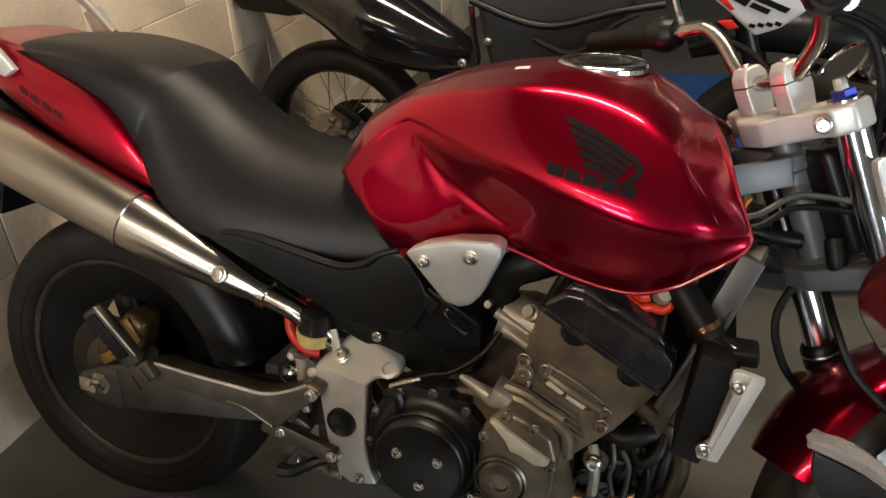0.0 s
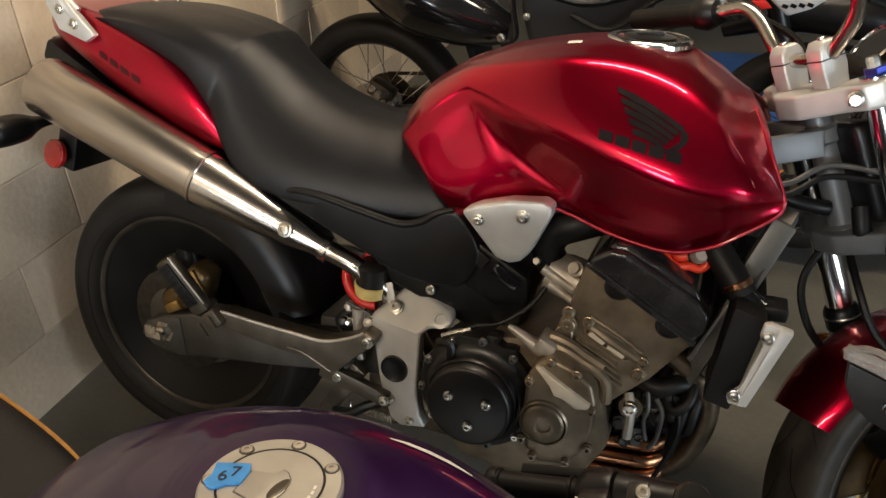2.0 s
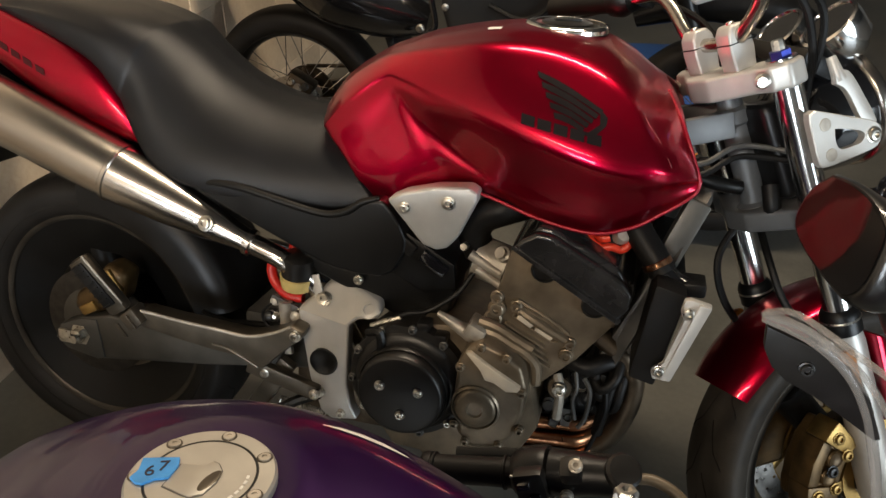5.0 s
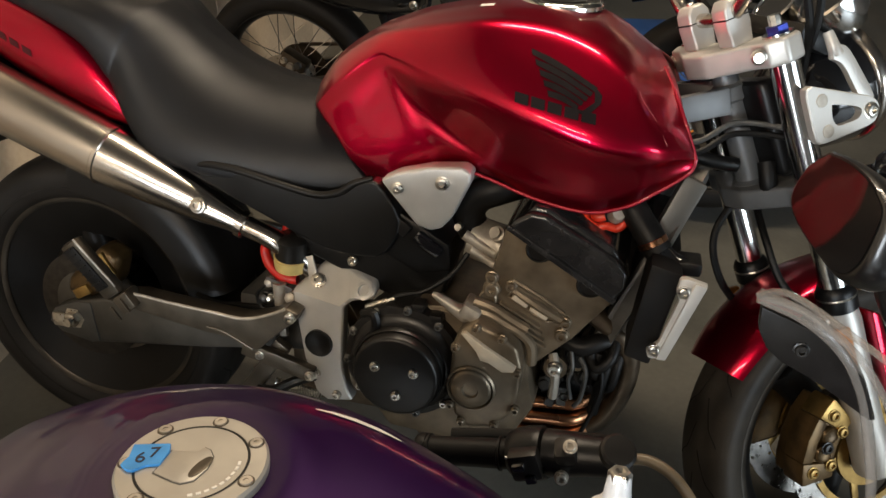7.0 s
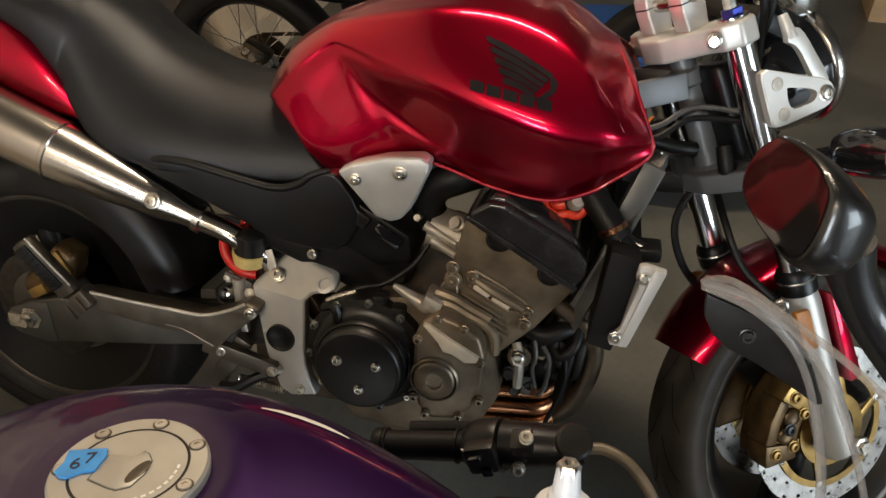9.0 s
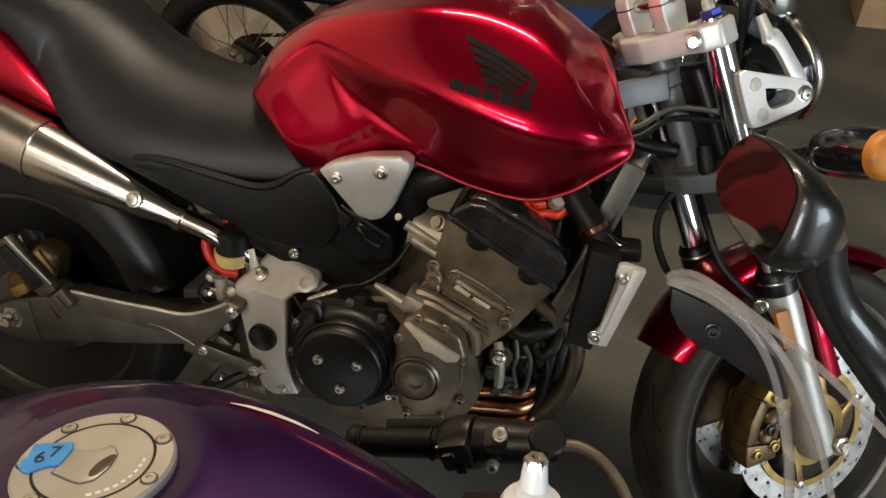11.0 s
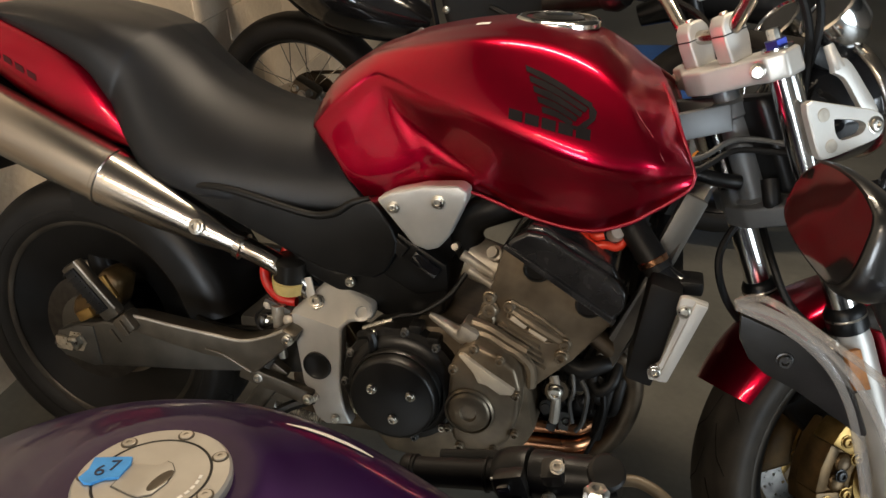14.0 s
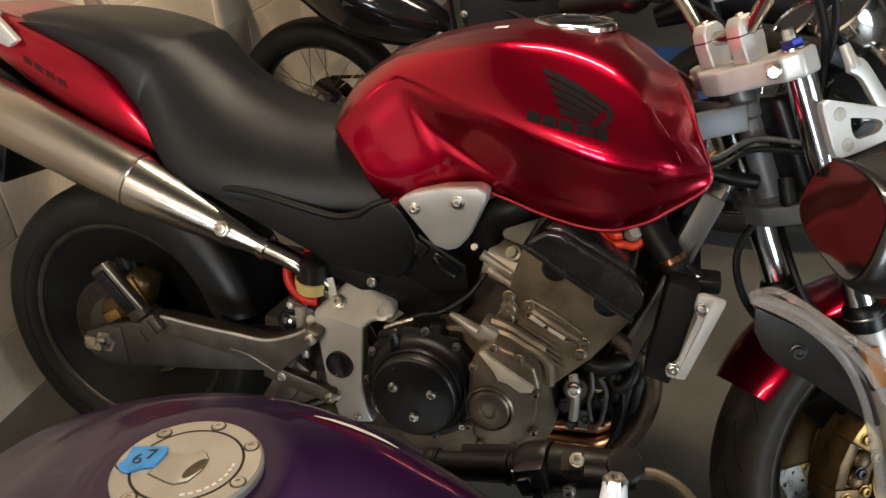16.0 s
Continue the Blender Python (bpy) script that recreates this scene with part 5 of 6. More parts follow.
# front mudguard, wheel, brakes
axle = HEAD + UP * AXLE_UP + FORE * 0.050
front = wheel("front_wheel", axle, TURN, 0.304, 0.126, 3, "black front")
for sgn in (-1, 1):
    disc(front, axle, 0.105, 0.152, sgn * 0.062, TURN, DISC)
    for prof in ([(0.101, 0.0), (0.101, 0.005), (0.113, 0.005), (0.113, 0.0), (0.101, 0.0)], [(0.046, 0.0), (0.046, 0.012), (0.068, 0.010), (0.068, 0.0), (0.046, 0.0)]):
        bm = lathe(prof, axle + V(0, sgn * 0.064, 0), (0, sgn, 0), 48)
        bm.transform(TURN)
        part("disc_carrier", bm, GOLD, front, "gold disc carrier")
    for k in range(6):
        a0, a1 = radians(60 * k + 8), radians(60 * k + 26)
        bm = beam(axle + V(0.060 * math.cos(a0), sgn * 0.069, 0.060 * math.sin(a0)), axle + V(0.107 * math.cos(a1), sgn * 0.067, 0.107 * math.sin(a1)), 0.014, 0.006, 0.002)
        bm.transform(TURN)
        part("carrier_arm", bm, GOLD, front)
        p = TURN @ (axle + V(0.109 * math.cos(a1), sgn * 0.070, 0.109 * math.sin(a1)))
        bolt(front, p, SIDEV * sgn, r=0.006, h=0.003)
    ring = [(axle.x + q * math.cos(a), axle.z + q * math.sin(a)) for q, a in [(0.168, math.radians(g)) for g in (138, 152, 166, 180, 190)] + [(0.098, math.radians(g)) for g in (190, 176, 162, 148, 138)]]
    bm = slab(ring, axle.y + sgn * 0.036, axle.y + sgn * 0.100, 0.008, None, 3)
    bm.transform(TURN)
    calp = part("front_caliper", bm, GOLDDARK, bike, "dark gold four-piston brake caliper")
    for g0, g1, q0, q1 in ((136, 150, 0.108, 0.170), (178, 192, 0.108, 0.170), (150, 178, 0.150, 0.172)):
        arm = [(axle.x + q * math.cos(radians(g)), axle.z + q * math.sin(radians(g))) for q, g in ((q1, g0), (q1, (g0 + g1) / 2), (q1, g1), (q0, g1), (q0, (g0 + g1) / 2), (q0, g0))]
        bm = slab(arm, axle.y + sgn * 0.060, axle.y + sgn * 0.108, 0.005, None, 2)
        bm.transform(TURN)
        part("caliper_body", bm, GOLD if g0 == 136 else GOLDDARK, calp, "gold caliper half")
    for g in (157, 171):
        p = V(axle.x + 0.132 * math.cos(radians(g)), axle.y + sgn * 0.098, axle.z + 0.132 * math.sin(radians(g)))
        part("piston_boss", lathe([(0.016, -0.004), (0.016, 0.008), (0.013, 0.011), (0.010, 0.009), (0, 0.009)], TURN @ p, SIDEV * sgn, 20), GOLDDARK, calp)
    for g, q in ((144, 0.15), (150, 0.115), (184, 0.15), (180, 0.115), (166, 0.13)):
        p = V(axle.x + q * math.cos(radians(g)), axle.y + sgn * 0.108, axle.z + q * math.sin(radians(g)))
        bolt(calp, TURN @ p, SIDEV * sgn, r=0.009, h=0.006, material=GOLD if g != 166 else COVERBLACK)
prof = [(0.306, -0.068), (0.322, -0.062), (0.330, -0.046), (0.335, -0.020), (0.336, 0.0), (0.335, 0.020), (0.330, 0.046), (0.322, 0.062), (0.306, 0.068), (0.318, 0.058), (0.328, 0.030), (0.331, 0.0), (0.328, -0.030), (0.318, -0.058)]
guard = arc([(r + 0.003, y * 1.10) for r, y in prof], axle, 52, 152, 40, lambda q: 1 - 0.75 * max(0, 0.10 - q) / 0.10 - 0.12 * (max(0, q - 0.82) / 0.18) ** 2)
guard.transform(TURN)
part("front_mudguard", guard, RED, bike, "candy red front mudguard", 60)
part("axle_nut", lathe([(0.016, 0), (0.016, 0.012), (0.010, 0.014), (0.010, 0.02), (0, 0.02)], TURN @ (axle + V(0, -0.13, 0)), -SIDEV, 6), BOLTM, bike)
bolt(bike, S(-0.452, -0.026, -0.126), -FOREV * 0.6 - SIDEV * 0.8, r=0.009, h=0.010)

# cables round the head
for pts, r, mtl in (
        ((S(-0.17, 0.03, -0.08), V(1.19, -0.06, 0.79), V(1.14, -0.09, 0.765), V(1.09, -0.10, 0.755)), 0.005, HOSE), ((S(-0.155, 0.03, -0.08), V(1.19, -0.05, 0.805), V(1.14, -0.08, 0.78), V(1.09, -0.10, 0.772)), 0.0045, GREYALLOY),
        ((S(-0.28, 0.02, 0.03), S(-0.33, -0.02, -0.03), S(-0.40, -0.03, -0.06), S(-0.47, -0.01, -0.10), S(-0.55, 0.0, -0.12)), 0.0065, HOSE), ((S(-0.26, 0.03, 0.05), S(-0.32, -0.05, 0.06), S(-0.40, -0.07, 0.05), S(-0.50, -0.03, 0.06)), 0.0065, HOSE),
        ((S(0.10, 0.02, -0.13), S(0.06, 0.07, -0.12), S(-0.02, 0.075, -0.11), S(-0.12, 0.06, -0.07)), 0.006, HOSE), ((S(0.11, 0.02, -0.15), S(0.05, 0.09, -0.13), S(-0.03, 0.09, -0.10), S(-0.14, 0.05, -0.03)), 0.006, HOSE),
        ((S(0.12, 0.01, 0.15), S(0.06, 0.06, 0.11), S(-0.02, 0.06, 0.07), S(-0.12, 0.03, 0.04)), 0.006, HOSE)):
    part("cable", tube(pts, r, 8, 6), mtl, bike)
part("horn_bracket", tube([V(1.125, -0.03, 0.745), V(1.17, -0.03, 0.735), V(1.205, -0.02, 0.73)], 0.012, 12, 3), BLACK, bike)
part("loom_cover", sslab([(0.004, -0.070), (0.060, -0.080), (0.066, -0.225), (0.010, -0.232)], -0.072, 0.072, 0.016, 3), BLACK, bike, "black wiring cover between the fork tubes")
part("wire_loom", tube([S(-0.20, 0.0, -0.05), S(-0.24, -0.01, -0.055), S(-0.26, 0.02, -0.02), S(-0.22, 0.05, 0.03)], 0.014, 10, 4), HOSE, bike)


# ---- purple motorcycle, nearest ----
PURPLE_BASE = LEVEL @ pose(0.70, -0.87, 0, -10, 0, 0)
pbike = thing("motorcycle", PURPLE_BASE, "purple sports motorcycle with a clear screen, parked beside the red one", "motorcycle", "motorcycles in the garage")
P_IN = pose(0.70, -0.87, 0, -10, 0, 0).inverted()


def pw(x, y, z):
    """From the garage's level frame into the purple motorcycle's own."""
    return P_IN @ V(x, y, z)


def ptank_section(x, zt, w, zr, zb):
    return [(x - 0.7, y, z) for y, z in ((0, zt), (w * 0.35, zt - 0.001), (w * 0.62, zt - 0.008), (w * 0.86, zt - 0.030), (w, zr), (w * 0.98, zr - 0.05), (w * 0.90, zb))]


ptank = half_loft([ptank_section(*a) for a in (
    (0.455, 0.748, 0.060, 0.712, 0.66), (0.470, 0.775, 0.085, 0.727, 0.66), (0.520, 0.819, 0.120, 0.762, 0.66), (0.600, 0.853, 0.152, 0.790, 0.66), (0.680, 0.870, 0.168, 0.804, 0.66),
    (0.760, 0.874, 0.172, 0.808, 0.66), (0.840, 0.868, 0.160, 0.804, 0.66), (0.910, 0.855, 0.140, 0.794, 0.66), (0.970, 0.838, 0.121, 0.780, 0.66), (1.020, 0.818, 0.098, 0.765, 0.66), (1.050, 0.800, 0.074, 0.745, 0.66))], 6, 6)
cap_c = V(0.045, 0, 0.8735)
for v in ptank.verts:  # shallow well round the filler, with a drain channel in front of it
    r = math.hypot(v.co.x - 0.045, v.co.y)
    if v.co.z > 0.8:
        v.co.z += -0.0015 * max(0, 1 - (r / 0.066) ** 6) + 0.003 * math.exp(-((r - 0.082) / 0.012) ** 2)
ptank_ob = part("tank", ptank, PURPLE, pbike, "deep metallic purple fuel tank", 60)
pcap = part("fuel_cap_ring", lathe([(0.0575, -0.012), (0.0575, 0.004), (0.0555, 0.0065), (0.0435, 0.0065), (0.0425, 0.0045), (0.0415, 0.0065), (0.0, 0.0065)], cap_c, (0, 0, 1), 64), CAPALLOY, ptank_ob, "brushed alloy filler cap with socket bolts", 30)
for k in range(7):
    a = radians(94 + 360 / 7 * k)
    # flat dark disc that paints the shade of a recess round the bolt
    part("painted_recess", lathe([(0.0066, 0.0064), (0.0064, 0.0068), (0, 0.0068)], cap_c + V(0.0495 * math.cos(a), 0.0495 * math.sin(a), 0), (0, 0, 1), 20), HANGER, pcap)
    part("cap_bolt", lathe([(0.0050, 0.006), (0.0050, 0.0076), (0.0046, 0.0079), (0.0022, 0.0079), (0.0022, 0.0070), (0, 0.0070)], cap_c + V(0.0495 * math.cos(a), 0.0495 * math.sin(a), 0), (0, 0, 1), 16), CASTALLOY, pcap, sharp=20)
part("cap_joint", lathe([(0.0432, 0.0066), (0.0420, 0.0068), (0.0412, 0.0066), (0.0432, 0.0066)], cap_c, (0, 0, 1), 64), BLACK, pcap)
flap = [(-0.0213, 0.0071), (-0.0211, -0.0187), (-0.003, -0.0229), (0.004, -0.0235), (0.012, -0.0182), (0.0150, -0.004), (0.0126, 0.0091), (0.0065, 0.0155), (0.0009, 0.0169), (-0.0019, 0.0100)]
lock = part("lock_flap", slab([(cap_c.x + x, cap_c.y + y) for x, y in flap], cap_c.z + 0.006, cap_c.z + 0.0076, 0.0006, axis="z"), CAPALLOY, pcap)
part("flap_gap", slab([(cap_c.x + x * 1.05, cap_c.y + y * 1.05) for x, y in flap], cap_c.z + 0.006, cap_c.z + 0.0069, 0, axis="z"), GREYALLOY, pcap)
# dark oval on the flap, painting the shade of a thumb hollow
part("painted_scoop", slab([(cap_c.x + 0.0095 + 0.0050 * math.cos(a) + 0.002 * math.sin(a), cap_c.y - 0.004 + 0.0125 * math.sin(a)) for a in (2 * math.pi * k / 20 for k in range(20))], cap_c.z + 0.0070, cap_c.z + 0.0080, 0.0004, axis="z"), HANGER, lock)
tape = part("tape", slab([(cap_c.x + x, cap_c.y + y) for x, y in ((-0.052, 0.003), (-0.036, 0.0085), (-0.0255, 0.0118), (-0.0215, 0.004), (-0.0205, -0.0110), (-0.030, -0.0150), (-0.036, -0.0225), (-0.041, -0.0233), (-0.0485, -0.0195), (-0.0475, -0.010))], cap_c.z + 0.0068, cap_c.z + 0.0092, 0, axis="z"), TAPE, pcap, "strip of blue masking tape marked in pen")
tb = bmesh.new()
for sign, dx, dy in (("6", -0.0400, -0.0155), ("7", -0.0330, -0.0075)):
    txt = bpy.data.curves.new("tape_mark", "FONT")
    txt.body, txt.size, txt.extrude = sign, 0.0165, 0.0002
    txt_ob = new("tape_mark", txt)
    me = bpy.data.meshes.new_from_object(txt_ob.evaluated_get(bpy.context.evaluated_depsgraph_get()))
    bpy.data.objects.remove(txt_ob)
    me.transform(pose(cap_c.x + dx, cap_c.y + dy, cap_c.z + 0.0096, 0, 0, 22))
    tb.from_mesh(me)
part("tape_mark", tb, INK, tape, "handwritten mark in dark pen")
bars = bmesh.new()
for k in range(9):
    a = radians(-62 + 9.5 * k)
    box(cap_c + V(0.036 * math.cos(a), 0.036 * math.sin(a), 0.0068), (0.0022, 0.0036, 0.0006), 0, (0, 0, math.degrees(a)), bars)
part("engraved_bars", bars, WHITE, pcap, "small pale bars of engraved lettering")
part("drain_hole", box((0.045 + 0.077, -0.012, 0.868), (0.012, 0.009, 0.004), 0.001), BLACK, ptank_ob)


def crown(ob, x, y, lift=0.0012):
    """The tank's upper face over this place."""
    ok, p, nrm, _ = ob.ray_cast(V(x, y, 1.2), V(0, 0, -1))
    return (p + nrm * lift) if ok else V(x, y, 0.85)


bm = bmesh.new()
skin(bm, [[crown(ptank_ob, x, y0 + k * (y1 - y0) / 4) for k in range(5)] for x, y0, y1 in
          ((0.100, 0.104, 0.106), (0.115, 0.105, 0.110), (0.135, 0.1045, 0.111), (0.155, 0.1025, 0.1085), (0.170, 0.1005, 0.1045), (0.180, 0.099, 0.1005))], False, False)
part("white_stripe", bm, WHITE, ptank_ob, "white painted flash on the tank")

pseat = half_loft([[(x - 0.7, y, z) for y, z in ((0, zt), (w * 0.6, zt - 0.002), (w * 0.92, zt - 0.012), (w, zt - 0.035), (w * 0.96, zt - 0.09))] for x, zt, w in (
    (-0.02, 0.84, 0.10), (0.02, 0.85, 0.13), (0.15, 0.80, 0.15), (0.28, 0.765, 0.14), (0.38, 0.760, 0.112), (0.46, 0.770, 0.075), (0.49, 0.775, 0.05))], 5, 4)
pseat_ob = part("seat", pseat, SEAT, pbike, "black vinyl seat with orange piping", 60)
for sgn in (-1, 1):
    part("piping", tube([(x - 0.7, sgn * (w + 0.001), zt - 0.024) for x, zt, w in ((0.02, 0.85, 0.13), (0.15, 0.80, 0.15), (0.28, 0.765, 0.14), (0.38, 0.760, 0.112), (0.46, 0.770, 0.075))], 0.0035, 8, 6), PIPING, pseat_ob, "orange piping")
pfair = half_loft([[(x - 0.7, y, z) for y, z in ((0.02, zt), (w * 0.8, zt - 0.01), (w, zt - 0.10), (w * 1.05, 0.45), (w * 0.9, 0.28))] for x, zt, w in (
    (0.42, 0.66, 0.10), (0.60, 0.665, 0.13), (0.85, 0.665, 0.15), (1.02, 0.60, 0.17), (1.15, 0.55, 0.19))], 4, 4)
part("fairing", pfair, PURPLE, pbike)
for nm, x in (("rear_wheel", 0.0), ("front_wheel", 1.42)):
    part(nm, lathe([(0.20, -0.05), (0.26, -0.065), (0.298, -0.04), (0.306, 0.0), (0.298, 0.04), (0.26, 0.065), (0.20, 0.05)], (x - 0.7, 0, 0.306), (0, 1, 0), 64), RUBBER, pbike)
    part("rim", lathe([(0.03, -0.04), (0.19, -0.03), (0.20, -0.05), (0.20, 0.05), (0.19, 0.03), (0.03, 0.04)], (x - 0.7, 0, 0.306), (0, 1, 0), 40), RIM, pbike)
part("swingarm", beam((-0.7, 0.1, 0.30), (-0.2, 0.1, 0.38), 0.06, 0.03, 0.01), GREYALLOY, pbike)
part("fork", tube([(0.345, 0.1, 0.80), (0.72, 0.09, 0.306)], 0.025, 16, 1), GREYALLOY, pbike)
part("fork", tube([(0.345, -0.1, 0.80), (0.72, -0.09, 0.306)], 0.025, 16, 1), GREYALLOY, pbike)

# left clip-on with grip, switches, nut and cable
g0, g1 = pw(0.842, -0.476, 0.632), pw(0.952, -0.474, 0.652)
gd = (g1 - g0).normalized()
grip = part("grip", tube([g0, g0 + gd * 0.004, g0 + gd * 0.014, g0 + gd * 0.018, g1 - gd * 0.004, g1], [0.013, 0.0190, 0.0190, 0.0165, 0.0170, 0.021], 20, 3), HOSE, pbike, "black rubber grip")
for q in (0.017, 0.100):
    part("grip_ring", lathe([(0.0168, -0.0022), (0.0192, -0.0012), (0.0192, 0.0012), (0.0168, 0.0022)], g0 + gd * q, gd, 24), HOSE, grip)
s0, s1, s2 = pw(0.954, -0.474, 0.653), pw(0.992, -0.476, 0.668), pw(1.078, -0.484, 0.690)
sw = part("switchgear", tube([s0, s0.lerp(s1, 0.3), s0.lerp(s1, 0.9), s1], [0.024, 0.029, 0.029, 0.024], 18, 3), BLACK, pbike, "black handlebar switch housing")
part("switch_block", box(pw(0.972, -0.500, 0.672), (0.034, 0.020, 0.034), 0.006, (0, -20, 0)), COVERBLACK, sw)
part("button", box(pw(0.966, -0.513, 0.680), (0.014, 0.008, 0.008), 0.0025, (0, -20, 0)), GLOSS, sw)
part("button", box(pw(0.980, -0.512, 0.664), (0.012, 0.008, 0.010), 0.0025, (0, -20, 0)), GLOSS, sw)
for k in range(3):
    part("switch_mark", box(pw(0.950 + 0.005 * k, -0.497, 0.672 + 0.003 * k), (0.0032, 0.0022, 0.0022), 0), WHITE, sw)
perch = part("lever_perch", tube([s1, s1.lerp(s2, 0.2), s1.lerp(s2, 0.5), s1.lerp(s2, 0.8), s2], [0.026, 0.025, 0.022, 0.021, 0.017], 16, 4), BLACK, pbike, "black clutch lever perch")
part("perch_cap", lathe([(0.019, 0), (0.019, 0.012), (0.016, 0.015), (0, 0.015)], s1.lerp(s2, 0.82) + V(0, -0.004, 0.008), (0.2, -0.5, 0.8), 20), COVERBLACK, perch)
part("perch_clamp", box(s1.lerp(s2, 0.25) + V(0, -0.012, 0.010), (0.024, 0.026, 0.030), 0.006, (20, -15, 0)), COVERBLACK, perch)
part("lever", tube([s2 + V(-0.005, 0.02, 0), pw(1.03, -0.440, 0.66), pw(0.95, -0.425, 0.63), pw(0.87, -0.420, 0.605)], [0.009, 0.007, 0.006, 0.007], 8, 4, flat=0.6), BLACK, pbike)
part("clutch_cable", tube([s2, s2 + V(0.02, 0.0, 0.002), pw(1.125, -0.495, 0.685), pw(1.150, -0.515, 0.660), pw(1.165, -0.54, 0.62)], 0.006, 10, 5), TAN, pbike, "brown sheathed cable")
bolt(perch, s1.lerp(s2, 0.28) + V(0, -0.020, 0.026), (0, -0.6, 0.8), r=0.006, h=0.005, material=CASTALLOY)
bolt(perch, s1.lerp(s2, 0.22) + V(0, -0.030, -0.008), (0, -0.9, 0.2), r=0.006, h=0.005, material=CASTALLOY)
nut = pw(1.062, -0.640, 0.800)
stem = part("fork_top", lathe([(0.026, -0.03), (0.026, -0.002), (0.023, 0.004), (0.015, 0.007), (0.014, 0.014), (0.0115, 0.016), (0.0095, 0.036), (0.0085, 0.040), (0, 0.040)], nut, (0, 0.1, 1), 24), WHITEPLASTIC, pbike, "pale fork cap with a hexagon adjuster")
part("adjuster_hex", lathe([(0.0098, 0.022), (0.0098, 0.041), (0.008, 0.043), (0.0045, 0.043), (0, 0.039)], nut, (0, 0.1, 1), 6), BOLTM, stem)
part("top_yoke", slab([(1.00 - 0.7, 0.13), (1.07 - 0.7, 0.14), (1.09 - 0.7, 0.10), (1.04 - 0.7, 0.0), (1.09 - 0.7, -0.10), (1.07 - 0.7, -0.14), (1.00 - 0.7, -0.13), (0.98 - 0.7, 0)], 0.765, 0.790, 0.006, axis="z"), BLACK, pbike)

# mirror on its stalk
def mirror():
    face = [pw(*p) for p in ((1.227, -0.301, 0.968), (1.2155, -0.285, 0.9435), (1.2075, -0.284, 0.914), (1.2075, -0.2975, 0.8995), (1.216, -0.332, 0.893), (1.229, -0.375, 0.892), (1.240, -0.407, 0.896), (1.2485, -0.4185, 0.915), (1.254, -0.416, 0.939), (1.258, -0.407, 0.964), (1.256, -0.392, 0.973), (1.2485, -0.363, 0.978), (1.238, -0.3295, 0.9755))]
    ring = curve(face + face[:1], 4)[:-1]
    c = sum(ring, V(0, 0, 0)) / len(ring)
    out = (pw(1.306, -0.352, 0.905) - c)
    rows = []
    for k, (s, q) in enumerate(((0.93, -0.02), (1.0, -0.02), (1.05, 0.03), (1.07, 0.14), (1.02, 0.36), (0.86, 0.62), (0.60, 0.82), (0.30, 0.93), (0.05, 0.96))):
        rows.append([c + (p - c) * s + out * q for p in ring])
    bm = bmesh.new()
    skin(bm, rows, True)
    shell = part("mirror", bm, SHELL, pbike, "gloss black fairing mirror", 60)
    bm = bmesh.new()
    bm.faces.new([bm.verts.new(c + (p - c) * 0.95 - out.normalized() * 0.003) for p in ring])
    part("mirror_glass", bm, MIRROR, shell, "mirror glass reflecting the red tank")
    part("mirror_stalk", tube([pw(1.300, -0.350, 0.885), pw(1.318, -0.348, 0.840), pw(1.350, -0.348, 0.790), pw(1.41, -0.365, 0.730), pw(1.49, -0.42, 0.66)], [0.026, 0.023, 0.023, 0.028, 0.034], 16, 5), SHELL, shell)


mirror()

# screen and its dark inner panel
part("screen_panel", slab([(1.147, 0.962), (1.182, 0.948), (1.214, 0.928), (1.235, 0.901), (1.251, 0.866), (1.246, 0.864), (1.222, 0.881), (1.195, 0.899), (1.171, 0.911), (1.158, 0.923), (1.149, 0.940)], -0.5535, -0.5435, 0.002), COVERBLACK, pbike, "black inner screen panel")
bpy.data.objects["screen_panel"].data.transform(P_IN)
bolt(pbike, pw(1.182, -0.5545, 0.928), (0, -1, 0), r=0.005, h=0.005, material=COVERBLACK)


def screen():
    """A sheet between the thick left edge and the upper edge, bulging outwards."""
    left = curve([V(*p) for p in ((1.144, -0.550, 0.970), (1.178, -0.550, 0.956), (1.208, -0.550, 0.932), (1.229, -0.550, 0.902), (1.246, -0.550, 0.862), (1.270, -0.550, 0.785), (1.292, -0.55, 0.68))], 5)
    upper = curve([V(*p) for p in ((1.143, -0.552, 0.972), (1.158, -0.580, 0.996), (1.196, -0.615, 0.992), (1.225, -0.640, 0.985), (1.262, -0.665, 0.965), (1.32, -0.69, 0.92), (1.40, -0.70, 0.85))], 5)
    rows = []
    for a, b in zip(left, upper):
        span = (b - a).length
        rows.append([pw(*(a.lerp(b, q) + V(0.22, 0.10, 0.05) * span * q * (1 - q))) for q in (0, 0.12, 0.3, 0.5, 0.7, 0.88, 1)])
    bm = bmesh.new()
    skin(bm, rows, False, False)
    return part("windscreen", bm, SCREEN, pbike, "clear curved plastic windscreen", 60), rows


wind, wrows = screen()
part("screen_edge", tube([r[0] for r in wrows], 0.0062, 10, 1, flat=0.6), SCREENEDGE, wind, "thick moulded screen edge")
part("screen_lip", tube([r[1].lerp(r[2], 0.5) for r in wrows], 0.0030, 6, 1), SCREENEDGE, wind, "thick moulded screen edge")
part("screen_top_edge", tube([r[-1] for r in wrows], 0.0026, 6, 1), SCREENEDGE, wind, "thick moulded screen edge")
